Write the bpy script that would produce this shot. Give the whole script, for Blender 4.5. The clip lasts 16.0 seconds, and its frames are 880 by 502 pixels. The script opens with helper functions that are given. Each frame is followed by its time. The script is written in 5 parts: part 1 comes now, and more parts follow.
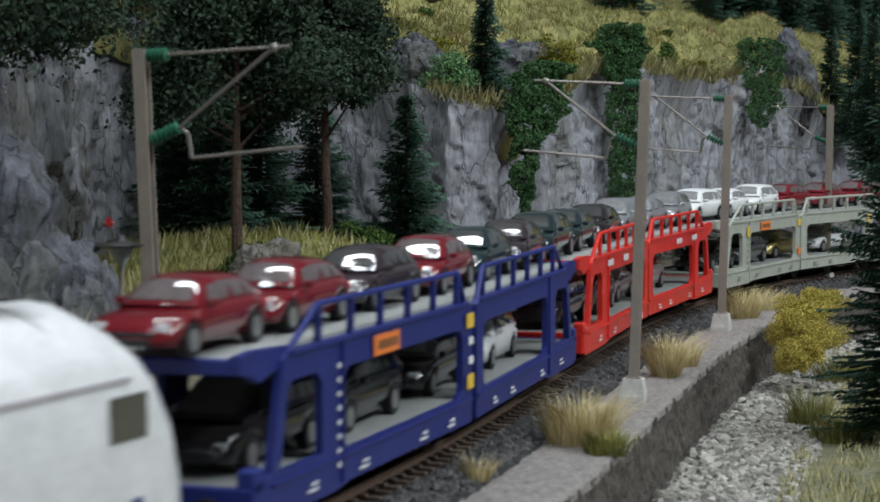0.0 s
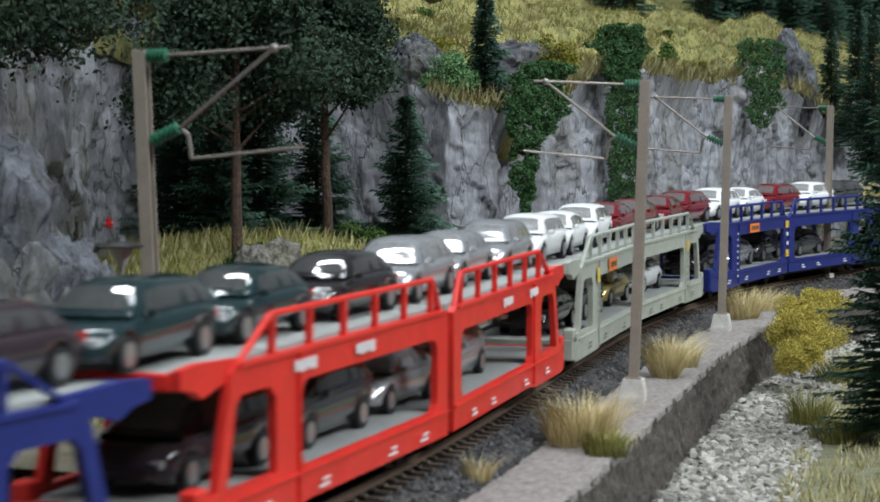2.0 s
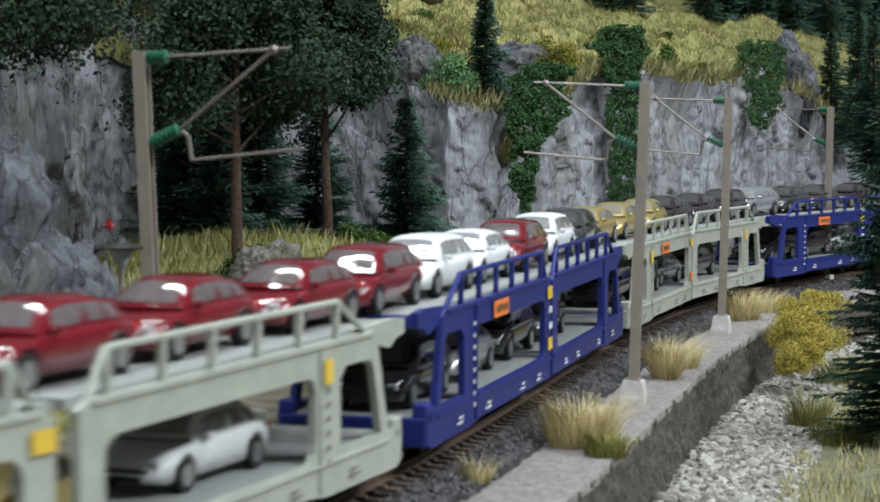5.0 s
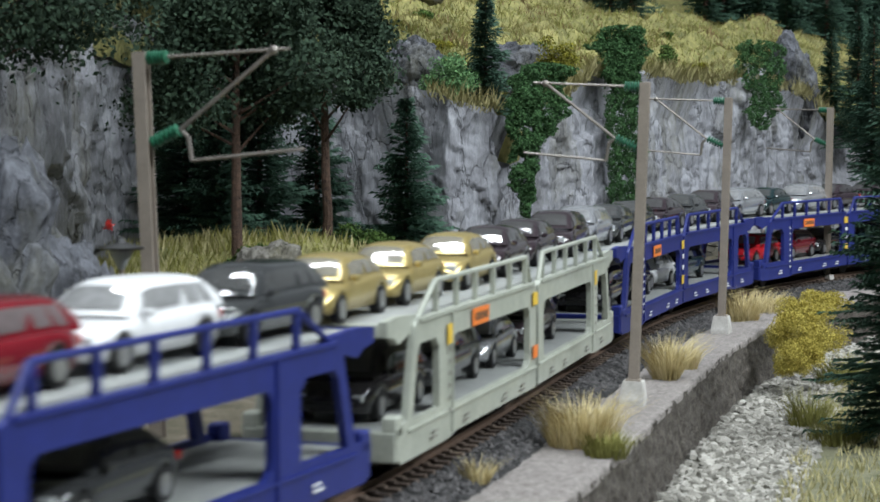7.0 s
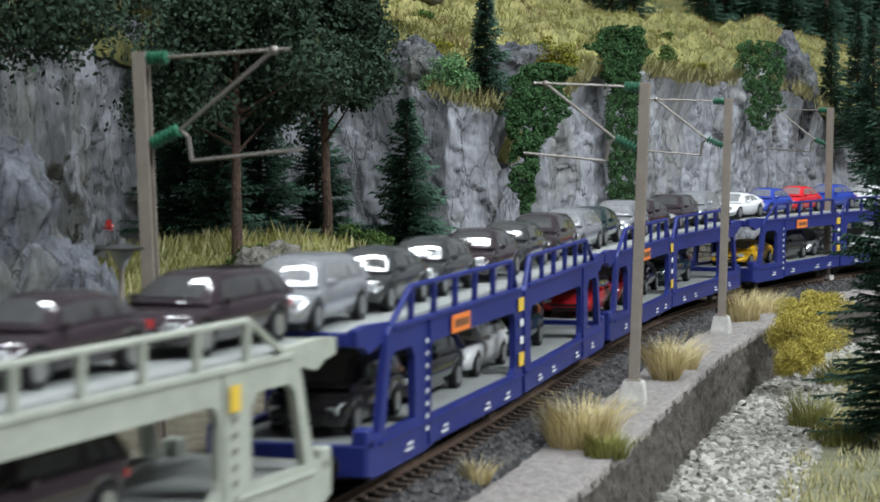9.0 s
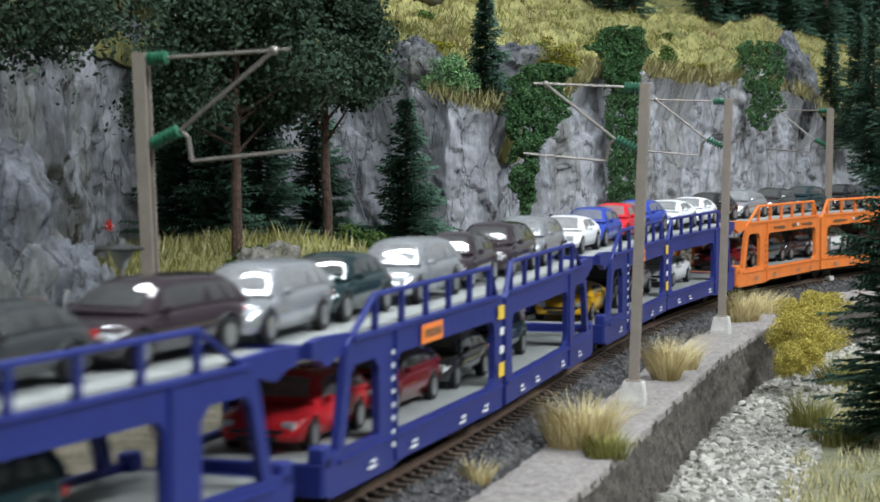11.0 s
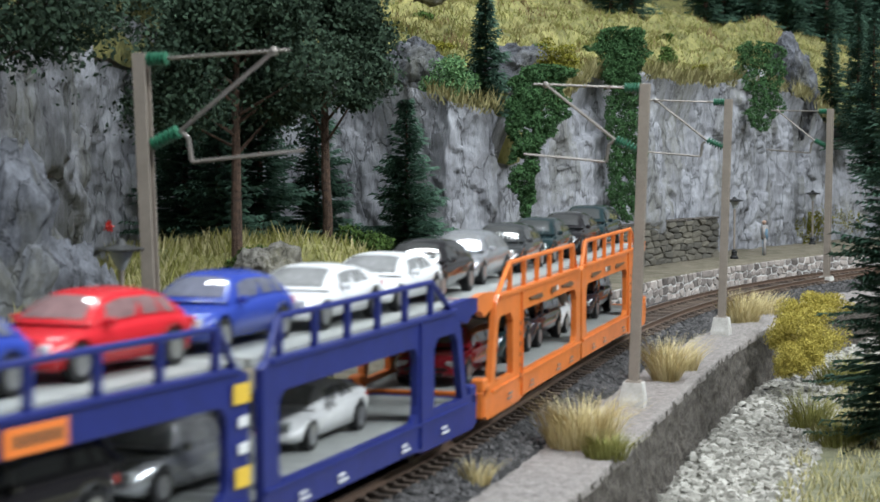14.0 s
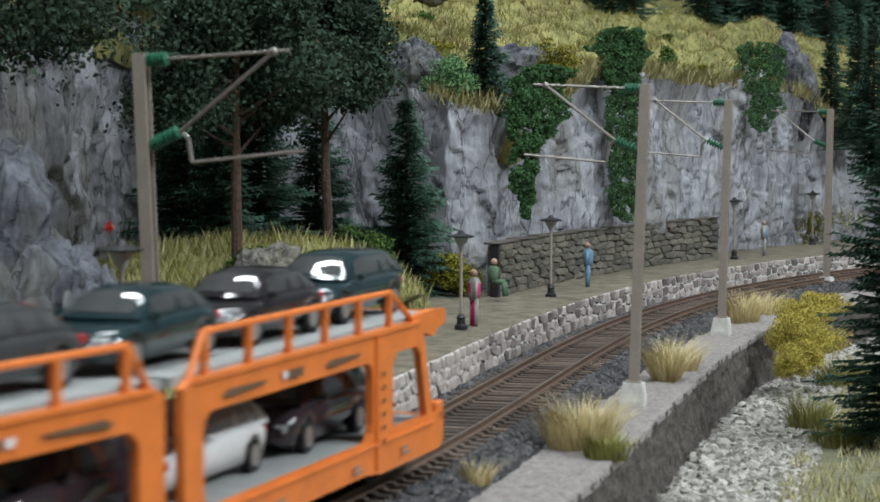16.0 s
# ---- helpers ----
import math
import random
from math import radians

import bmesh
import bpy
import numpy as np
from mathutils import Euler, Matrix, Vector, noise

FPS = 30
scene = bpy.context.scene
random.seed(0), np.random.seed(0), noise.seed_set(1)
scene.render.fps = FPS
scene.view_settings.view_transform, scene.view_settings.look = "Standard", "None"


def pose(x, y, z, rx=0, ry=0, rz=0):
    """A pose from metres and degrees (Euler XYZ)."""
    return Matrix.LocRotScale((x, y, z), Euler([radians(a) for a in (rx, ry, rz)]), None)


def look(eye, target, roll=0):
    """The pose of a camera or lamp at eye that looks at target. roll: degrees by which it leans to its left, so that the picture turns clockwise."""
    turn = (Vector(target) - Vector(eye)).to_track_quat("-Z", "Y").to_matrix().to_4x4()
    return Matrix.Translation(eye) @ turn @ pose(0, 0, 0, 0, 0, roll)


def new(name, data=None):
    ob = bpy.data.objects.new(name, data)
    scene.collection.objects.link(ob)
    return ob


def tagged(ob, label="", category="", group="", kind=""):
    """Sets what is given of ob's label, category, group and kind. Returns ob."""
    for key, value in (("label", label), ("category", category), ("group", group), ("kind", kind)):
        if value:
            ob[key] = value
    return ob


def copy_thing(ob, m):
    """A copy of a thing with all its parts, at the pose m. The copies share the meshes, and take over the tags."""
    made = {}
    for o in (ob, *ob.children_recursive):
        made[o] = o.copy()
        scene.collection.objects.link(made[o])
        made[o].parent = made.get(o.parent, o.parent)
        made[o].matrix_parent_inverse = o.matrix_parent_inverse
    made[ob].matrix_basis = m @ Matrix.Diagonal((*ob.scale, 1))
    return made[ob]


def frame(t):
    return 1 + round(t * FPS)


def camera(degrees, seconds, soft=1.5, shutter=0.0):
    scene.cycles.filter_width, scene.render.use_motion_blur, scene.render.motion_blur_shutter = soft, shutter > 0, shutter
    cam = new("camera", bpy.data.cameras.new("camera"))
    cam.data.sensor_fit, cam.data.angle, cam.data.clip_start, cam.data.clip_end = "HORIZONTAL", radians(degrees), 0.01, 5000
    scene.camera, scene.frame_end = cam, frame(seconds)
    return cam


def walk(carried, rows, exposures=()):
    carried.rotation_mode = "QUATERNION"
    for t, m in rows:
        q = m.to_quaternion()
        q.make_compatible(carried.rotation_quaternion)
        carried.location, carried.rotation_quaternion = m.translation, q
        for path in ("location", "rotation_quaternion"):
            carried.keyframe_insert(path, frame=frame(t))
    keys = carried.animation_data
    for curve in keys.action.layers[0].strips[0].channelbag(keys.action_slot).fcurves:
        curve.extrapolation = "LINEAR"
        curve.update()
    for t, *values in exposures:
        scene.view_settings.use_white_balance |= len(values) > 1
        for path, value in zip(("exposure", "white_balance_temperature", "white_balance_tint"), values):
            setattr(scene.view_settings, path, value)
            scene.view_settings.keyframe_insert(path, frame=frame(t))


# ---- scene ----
K = 1 / 87  # the layout is built at 1:87; plan numbers below are prototype metres
H = 6.33    # camera over the rail heads
cam = camera(24.57, 16.0, 1.6, 0.5)
cam.data.dof.use_dof, cam.data.dof.focus_distance, cam.data.dof.aperture_fstop = True, 82 * K, 60.0
DRIFT = ((0, 0), (2, 1), (4, 3), (8, 4.5), (12, 6), (16, 7.5))
walk(cam, [(t, pose(0, 0, H * K, 90 - 3.22 + math.degrees(d / 3600), 0, 0)) for t, d in DRIFT], [(0, -0.85), (1, -0.45), (2.5, -0.46), (4, -0.42), (6.5, -0.3), (9, -0.27), (11.5, -0.12), (13.5, -0.1), (15, -0.32), (16, -0.42)])

# ---- world and lamps ----
world = bpy.data.worlds.new("room_light")
scene.world = world
world.use_nodes = True
world.node_tree.nodes["Background"].inputs[0].default_value = (0.9, 0.95, 1.0, 1)
world.node_tree.nodes["Background"].inputs[1].default_value = 0.25


def area_lamp(at, aim, length, power):
    d = bpy.data.lights.new("area_light", "AREA")
    d.shape, d.size, d.size_y, d.energy, d.color = "RECTANGLE", length, 0.1, power, (0.92, 1.0, 1.05)
    ob = new("area_light", d)
    ob.matrix_basis = look(at, aim)
    return ob


# unseen fill lamp, added behind the camera to brighten upright faces
area_lamp((0.1, -0.2, 1.25), (0.1, 0.9, 0.0), 1.4, 27)
# unseen fill lamp, added low on the right to reach the lower decks
area_lamp((1.35, 0.25, 1.1), (0.1, 0.85, 0.05), 1.4, 38)
# overhead room tube, which gives the glints in the windscreens
area_lamp((0.05, 1.1, 1.42), (0.07, 1.2, 0.0), 0.9, 18)

# ---- materials ----
MATS = {}


def mat(name, color, rough=0.7, metal=0.0, dark=0.6, scale=60.0, bump=0.0, tint=None, coat=0.0, fine=6.0, per=False, spec=0.5, stretch=None):
    """Colour mixed between a dark and a light tone by noise at two scales, with relief. scale is in quarters of the texture frequency."""
    if name in MATS:
        return MATS[name]
    m = bpy.data.materials.new(name)
    m.use_nodes = True
    nt = m.node_tree
    n, l = nt.nodes, nt.links
    bs = n["Principled BSDF"]
    bs.inputs["Roughness"].default_value, bs.inputs["Metallic"].default_value = rough, metal
    bs.inputs["Coat Weight"].default_value = coat
    bs.inputs["Specular IOR Level"].default_value = spec
    co = n.new("ShaderNodeTexCoord")
    src = co.outputs["Object"]
    if stretch:
        mp = n.new("ShaderNodeMapping")
        mp.inputs["Scale"].default_value = stretch
        l.new(src, mp.inputs[0])
        src = mp.outputs[0]
    n1, n2 = n.new("ShaderNodeTexNoise"), n.new("ShaderNodeTexNoise")
    for q, s in ((n1, scale), (n2, scale * fine)):
        q.inputs["Scale"].default_value = s * 4
        q.inputs["Detail"].default_value = 6
        l.new(src, q.inputs["Vector"])
    mx = n.new("ShaderNodeMix")
    mx.inputs[0].default_value = 0.45
    l.new(n1.outputs[0], mx.inputs[2]), l.new(n2.outputs[0], mx.inputs[3])
    fac = mx.outputs[0]
    if per:
        oi = n.new("ShaderNodeNewGeometry" if per == "island" else "ShaderNodeObjectInfo")
        mx2 = n.new("ShaderNodeMix")
        mx2.inputs[0].default_value = 0.5
        l.new(fac, mx2.inputs[2]), l.new(oi.outputs["Random Per Island" if per == "island" else "Random"], mx2.inputs[3])
        fac = mx2.outputs[0]
    r = n.new("ShaderNodeValToRGB")
    a, b = r.color_ramp.elements
    a.position, b.position = (0.25, 0.75) if per else (0.36, 0.64)
    lo = tint or tuple(c * dark for c in color)
    a.color, b.color = (*lo, 1), (*color, 1)
    l.new(fac, r.inputs[0])
    l.new(r.outputs[0], bs.inputs["Base Color"])
    if bump:
        bp = n.new("ShaderNodeBump")
        bp.inputs["Strength"].default_value = min(1, bump)
        bp.inputs["Distance"].default_value = 0.0018
        l.new(fac if not per else mx.outputs[0], bp.inputs["Height"])
        l.new(bp.outputs[0], bs.inputs["Normal"])
    MATS[name] = m
    return m


def paint(name, c, rough=0.35, metal=0.0, coat=0.15):
    return mat("paint_" + name, c, rough, metal, 0.78, 40, 0.03, coat=coat, spec=0.35)


def rock_mat(name, light, dark, pale, moss, streak=0.6, sc=1.0, lie=0.35):
    """Cast rock: stained in two tones, pale upright runs, thin dark cracks, a little moss, fine grain."""
    m = bpy.data.materials.new(name)
    m.use_nodes = True
    n, l = m.node_tree.nodes, m.node_tree.links
    bs = n["Principled BSDF"]
    bs.inputs["Roughness"].default_value, bs.inputs["Specular IOR Level"].default_value = 0.8, 0.3
    co = n.new("ShaderNodeTexCoord").outputs["Object"]

    def mapped(v):
        q = n.new("ShaderNodeMapping")
        q.inputs["Scale"].default_value = v
        l.new(co, q.inputs[0])
        return q.outputs[0]

    def tex(src, scale, detail=6, rough=0.6):
        q = n.new("ShaderNodeTexNoise")
        q.inputs["Scale"].default_value, q.inputs["Detail"].default_value, q.inputs["Roughness"].default_value = scale * sc, detail, rough
        l.new(src, q.inputs["Vector"])
        return q

    def span(src, a, b, lo=0.0, hi=1.0):
        q = n.new("ShaderNodeMapRange")
        for i, v in zip((1, 2, 3, 4), (a, b, lo, hi)):
            q.inputs[i].default_value = v
        l.new(src, q.inputs[0])
        return q.outputs[0]

    def blend(fac, a, b, how="MIX"):
        q = n.new("ShaderNodeMix")
        q.data_type, q.blend_type = "RGBA", how
        l.new(fac, q.inputs[0])
        for sock, v in ((q.inputs[6], a), (q.inputs[7], b)):
            if isinstance(v, tuple):
                sock.default_value = (*v, 1)
            else:
                l.new(v, sock)
        return q.outputs[2]
    up = mapped((1, 1, lie))
    big, fine = tex(up, 120, 8, 0.65), tex(up, 900, 5, 0.7)
    runs = tex(mapped((1, 1, 0.14)), 330, 6, 0.7)
    warp = n.new("ShaderNodeVectorMath")
    warp.operation = "MULTIPLY_ADD"
    warp.inputs[1].default_value = (0.012 / sc,) * 3
    l.new(tex(up, 140, 4).outputs["Color"], warp.inputs[0]), l.new(up, warp.inputs[2])
    vor = n.new("ShaderNodeTexVoronoi")
    vor.feature = "DISTANCE_TO_EDGE"
    vor.inputs["Scale"].default_value = 75 * sc
    l.new(warp.outputs[0], vor.inputs["Vector"])
    crack = span(vor.outputs["Distance"], 0.0, 0.035)
    col = blend(span(big.outputs[0], 0.38, 0.6), dark, light)
    col = blend(span(runs.outputs[0], 0.53, 0.68, 0, streak), col, pale)
    col = blend(span(runs.outputs[0], 0.46, 0.34, 0, streak), col, tuple(c * 0.6 for c in dark))
    col = blend(span(fine.outputs[0], 0.3, 0.5, 0.5, 0.0), col, tuple(c * 0.6 for c in dark))
    col = blend(span(tex(mapped((1, 1, 0.5)), 26, 6, 0.7).outputs[0], 0.52, 0.66, 0, moss), col, (0.13, 0.12, 0.05))
    col = blend(span(crack, 0, 1, 0.55, 0.0), col, tuple(c * 0.3 for c in dark))
    l.new(col, bs.inputs["Base Color"])
    add = n.new("ShaderNodeMath")
    add.operation = "MULTIPLY_ADD"
    add.inputs[1].default_value = 0.35
    l.new(crack, add.inputs[0]), l.new(big.outputs[0], add.inputs[2])
    add2 = n.new("ShaderNodeMath")
    add2.operation = "MULTIPLY_ADD"
    add2.inputs[1].default_value = 0.35
    l.new(fine.outputs[0], add2.inputs[0]), l.new(add.outputs[0], add2.inputs[2])
    bp = n.new("ShaderNodeBump")
    bp.inputs["Strength"].default_value, bp.inputs["Distance"].default_value = 0.8, 0.0022
    l.new(add2.outputs[0], bp.inputs["Height"])
    l.new(bp.outputs[0], bs.inputs["Normal"])
    return m


ROCK = rock_mat("rock", (0.36, 0.365, 0.395), (0.235, 0.235, 0.255), (0.5, 0.5, 0.53), 0.45, 0.5)
ROCK_B = rock_mat("boulder", (0.125, 0.13, 0.15), (0.05, 0.052, 0.06), (0.2, 0.2, 0.22), 0.3, 0.4, 0.9, 0.8)
GRASS = mat("hill_grass", (0.32, 0.29, 0.1), 0.95, 0, 0.5, 14, 1.0, (0.075, 0.08, 0.025))
MOSS = mat("mound_turf", (0.24, 0.22, 0.07), 0.95, 0, 0.5, 30, 1.0, (0.06, 0.065, 0.02))
EARTH = mat("platform_earth", (0.2, 0.165, 0.125), 0.95, 0, 0.5, 30, 1.0, (0.06, 0.058, 0.03), fine=9)
BALLAST = mat("ballast", (0.07, 0.066, 0.064), 0.9, 0, 0.5, 500, 1.0, (0.02, 0.02, 0.022))
PEBBLE = mat("ballast_chip", (0.115, 0.108, 0.108), 0.85, 0, 0.4, 300, 0.3, (0.018, 0.017, 0.018), per="island")
SLEEPER = mat("sleeper_wood", (0.14, 0.1, 0.075), 0.85, 0, 0.5, 200, 0.4, (0.045, 0.03, 0.022), per=True)
RAIL = mat("rail_rust", (0.15, 0.1, 0.072), 0.6, 0.2, 0.5, 150, 0.2, (0.08, 0.045, 0.03))
RAILTOP = mat("rail_head", (0.45, 0.4, 0.36), 0.3, 0.9, 0.7, 150, 0.0)
CONC = mat("concrete", (0.40, 0.36, 0.34), 0.92, 0, 0.6, 160, 1.0, (0.17, 0.15, 0.14), fine=5)
BLOCK = mat("foundation_block", (0.6, 0.58, 0.55), 0.85, 0, 0.7, 60, 0.2, (0.4, 0.38, 0.35))
WALLST = mat("wall_stone", (0.15, 0.13, 0.11), 0.95, 0, 0.5, 130, 1.0, (0.045, 0.038, 0.033), fine=4)
PALEROCK = rock_mat("pale_rock", (0.25, 0.235, 0.21), (0.13, 0.12, 0.1), (0.34, 0.33, 0.3), 0.5, 0.4, 1.6, 0.8)
DRYST = mat("dry_stone", (0.155, 0.14, 0.11), 0.9, 0, 0.5, 60, 0.7, (0.07, 0.065, 0.055), per=True)
EDGEST = mat("edge_stone", (0.42, 0.365, 0.33), 0.9, 0, 0.5, 80, 0.6, (0.1, 0.085, 0.078), per=True)
MORTAR = mat("mortar", (0.8, 0.78, 0.76), 0.95, 0, 0.6, 60, 0.5, (0.4, 0.38, 0.36))
GRAVEL = mat("white_gravel", (0.42, 0.4, 0.36), 0.85, 0, 0.7, 200, 0.3, (0.15, 0.142, 0.12), per="island")
SAND = mat("ravine_sand", (0.2, 0.19, 0.12), 0.95, 0, 0.6, 50, 0.8, (0.07, 0.075, 0.035))
MAST = mat("mast_steel", (0.30, 0.255, 0.215), 0.6, 0.1, 0.8, 60, 0.05)
WIRE = mat("nickel_arm", (0.3, 0.27, 0.245), 0.4, 0.6, 0.8, 100)
INSUL = mat("insulator", (0.02, 0.13, 0.07), 0.4, 0, 0.8, 60)
BARK = mat("bark", (0.13, 0.075, 0.05), 0.95, 0, 0.4, 120, 1.0, (0.03, 0.02, 0.015))
LEAFD = mat("leaf_dark", (0.042, 0.07, 0.042), 0.9, 0, 0.4, 60, 0, (0.02, 0.036, 0.023), per="island", spec=0.2)
FIR = mat("fir_needle", (0.06, 0.12, 0.08), 0.75, 0, 0.4, 60, 0, (0.018, 0.044, 0.03), per="island", spec=0.25)
IVY = mat("ivy_leaf", (0.075, 0.16, 0.06), 0.85, 0, 0.4, 60, 0, (0.03, 0.075, 0.028), per="island", spec=0.2)
BUSHL = mat("bush_light", (0.16, 0.30, 0.12), 0.85, 0, 0.4, 60, 0, (0.05, 0.11, 0.05), per="island", spec=0.2)
BUSHG = mat("bush_green", (0.10, 0.17, 0.04), 0.85, 0, 0.4, 60, 0, (0.025, 0.05, 0.012), per="island", spec=0.2)
BUSHO = mat("bush_olive", (0.26, 0.24, 0.03), 0.85, 0, 0.4, 60, 0, (0.08, 0.08, 0.01), per="island", spec=0.2)
YELLOW = mat("bush_yellow", (0.55, 0.46, 0.11), 0.85, 0, 0.4, 60, 0, (0.22, 0.18, 0.03), per="island", spec=0.2)
HOLIVE = mat("hill_olive", (0.34, 0.33, 0.12), 0.85, 0, 0.5, 8, 0, (0.14, 0.155, 0.045), per="island", spec=0.2)
HBROWN = mat("hill_heath", (0.26, 0.18, 0.09), 0.85, 0, 0.5, 8, 0, (0.09, 0.07, 0.03), per="island", spec=0.2)
HSTRAW = mat("hill_straw", (0.5, 0.445, 0.24), 0.85, 0, 0.5, 8, 0, (0.19, 0.18, 0.07), per="island", spec=0.2)
STRAW = mat("straw_grass", (0.66, 0.56, 0.32), 0.85, 0, 0.5, 60, 0, (0.36, 0.28, 0.11), per="island", spec=0.2)
GREENG = mat("green_grass", (0.3, 0.29, 0.09), 0.85, 0, 0.5, 60, 0, (0.12, 0.12, 0.03), per="island", spec=0.2)
DECK = mat("deck_grey", (0.31, 0.32, 0.31), 0.7, 0, 0.8, 60, 0.1)
BLACK = mat("black_iron", (0.012, 0.012, 0.013), 0.5, 0, 0.6, 80)
DARK = mat("underframe", (0.02, 0.018, 0.016), 0.7, 0, 0.6, 80)
TYRE = mat("tyre", (0.015, 0.015, 0.016), 0.7, 0, 0.7, 80)
RIM = mat("rim", (0.55, 0.55, 0.56), 0.3, 0.8, 0.8, 80)
def car_glass(name, c):
    """Clear plastic window insert: the shell's own colour shows faintly through it."""
    return mat("window_" + name, tuple(0.05 + 0.13 * min(1, 4 * max(c)) + 0.22 * v for v in c), 0.08, 0, 0.6, 30, 0, coat=1.0, spec=0.8)


GLASS = mat("tinted_window", (0.06, 0.055, 0.052), 0.1, 0, 0.7, 30, 0, coat=1.0, spec=1.0)
LAMPC = mat("headlamp", (0.75, 0.78, 0.8), 0.15, 0.3, 0.8, 80)
LENSR = mat("tail_lamp", (0.5, 0.02, 0.015), 0.2, 0, 0.8, 80)
LAMPW = mat("opal_shade", (0.4, 0.42, 0.42), 0.4, 0, 0.8, 80)
SIGNO = mat("sign_orange", (0.85, 0.22, 0.04), 0.5, 0, 0.9, 80)
SIGNY = mat("sign_yellow", (0.75, 0.5, 0.06), 0.5, 0, 0.9, 80)
MARKW = mat("white_marking", (0.75, 0.76, 0.78), 0.5, 0, 0.9, 80)
MARKD = mat("dark_mark_and_slot", (0.12, 0.07, 0.04), 0.5, 0, 0.9, 80)
ROOMW = mat("room_wall", (0.45, 0.46, 0.47), 0.9, 0, 0.95, 0.1, 0.1)

WAGON = {"blue": paint("blue", (0.017, 0.027, 0.175), 0.45, 0, 0.0), "red": paint("red", (0.72, 0.028, 0.02), 0.45),
         "grey": paint("grey", (0.42, 0.44, 0.38), 0.5), "orange": paint("orange", (0.74, 0.19, 0.035), 0.45)}
CARC = {"red": paint("wine", (0.17, 0.011, 0.018), 0.09, 0, 0.5), "black": paint("anthracite", (0.02, 0.018, 0.02), 0.08, 0, 0.5),
        "brown": paint("aubergine", (0.04, 0.028, 0.034), 0.08, 0, 0.5), "teal": paint("pine", (0.014, 0.032, 0.036), 0.08, 0, 0.5),
        "white": paint("white", (0.78, 0.78, 0.79), 0.3), "silver": paint("silver", (0.56, 0.57, 0.6), 0.24, 0.7),
        "gold": paint("gold", (0.55, 0.43, 0.17), 0.3, 0.6), "blue": paint("azure", (0.03, 0.06, 0.35), 0.25),
        "yellow": paint("yellow", (0.75, 0.42, 0.02), 0.3), "scarlet": paint("scarlet", (0.6, 0.02, 0.03), 0.25),
        "grey": paint("graphite", (0.045, 0.047, 0.049), 0.08, 0, 0.5)}


# ---- mesh helpers, in prototype metres ----
def link(name, me, parent=None, label=""):
    ob = new(name, me)
    if parent:
        ob.parent = parent
    if label:
        ob["label"] = label
    return ob


def to_mesh(name, bm, material, smooth=False):
    me = bpy.data.meshes.new(name)
    bmesh.ops.scale(bm, vec=(K, K, K), verts=bm.verts)
    bm.to_mesh(me)
    bm.free()
    for m_ in material if isinstance(material, (list, tuple)) else [material]:
        me.materials.append(m_)
    if smooth:
        me.polygons.foreach_set("use_smooth", [True] * len(me.polygons))
    return me


def part(name, bm, material, parent=None, label="", smooth=False):
    return link(name, to_mesh(name, bm, material, smooth), parent, label)


def raw(name, verts, faces, material, smooth=False):
    me = bpy.data.meshes.new(name)
    me.from_pydata([(x * K, y * K, z * K) for x, y, z in verts], [], faces)
    me.materials.append(material)
    if smooth:
        me.polygons.foreach_set("use_smooth", [True] * len(me.polygons))
    return me


def put(ob, x, y, z, rz=0, rx=0, ry=0):
    ob.matrix_basis = pose(x * K, y * K, z * K, rx, ry, rz)
    return ob


def box(bm, x0, x1, y0, y1, z0, z1, bev=0.0):
    m = Matrix.Translation(((x0 + x1) / 2, (y0 + y1) / 2, (z0 + z1) / 2)) @ Matrix.Diagonal((abs(x1 - x0), abs(y1 - y0), abs(z1 - z0), 1))
    r = bmesh.ops.create_cube(bm, size=1, matrix=m)
    if bev:
        es = list({e for v in r["verts"] for e in v.link_edges})
        bmesh.ops.bevel(bm, geom=es, offset=bev, segments=1, affect="EDGES")


def rod(bm, a, b, r, seg=8, r2=None):
    a, b = Vector(a), Vector(b)
    d = b - a
    m = Matrix.Translation((a + b) / 2) @ d.to_track_quat("Z", "Y").to_matrix().to_4x4()
    bmesh.ops.create_cone(bm, cap_ends=True, segments=seg, radius1=r, radius2=r if r2 is None else r2, depth=d.length, matrix=m)


def lathe(bm, prof, seg=16, at=(0, 0, 0)):
    rings = [[bm.verts.new((at[0] + r * math.cos(a), at[1] + r * math.sin(a), at[2] + z)) for a in [2 * math.pi * i / seg for i in range(seg)]] for r, z in prof]
    for p, q in zip(rings, rings[1:]):
        for i in range(seg):
            bm.faces.new((p[i], p[(i + 1) % seg], q[(i + 1) % seg], q[i]))
    bm.faces.new(rings[0][::-1]), bm.faces.new(rings[-1])


def prism(bm, pts, y0, y1):
    """A plate with the outline pts in x, z, from y0 to y1."""
    a = [bm.verts.new((x, y0, z)) for x, z in pts]
    b = [bm.verts.new((x, y1, z)) for x, z in pts]
    bm.faces.new(a), bm.faces.new(b[::-1])
    for i in range(len(pts)):
        j = (i + 1) % len(pts)
        bm.faces.new((a[j], a[i], b[i], b[j]))


# ---- the line of the track in plan ----
GY = np.linspace(-30, 190, 2201)
QY = np.clip((GY - 60) / 30, -1.4, 4)
GX = 3.708 + 7.543 * QY + 1.362 * QY ** 2 + 2.069 * QY ** 3 + (GY - 60 - 30 * QY) * (7.543 / 30 + 0.2)
GX = np.where(GY > 150, np.interp(GY, [150, 190], [np.interp(150, GY, GX), np.interp(150, GY, GX) + 75]), GX)
GS = np.concatenate(([0], np.cumsum(np.hypot(np.diff(GX), np.diff(GY)))))
GS -= np.interp(60, GY, GS)
GT = np.arctan2(np.gradient(GY), np.gradient(GX))


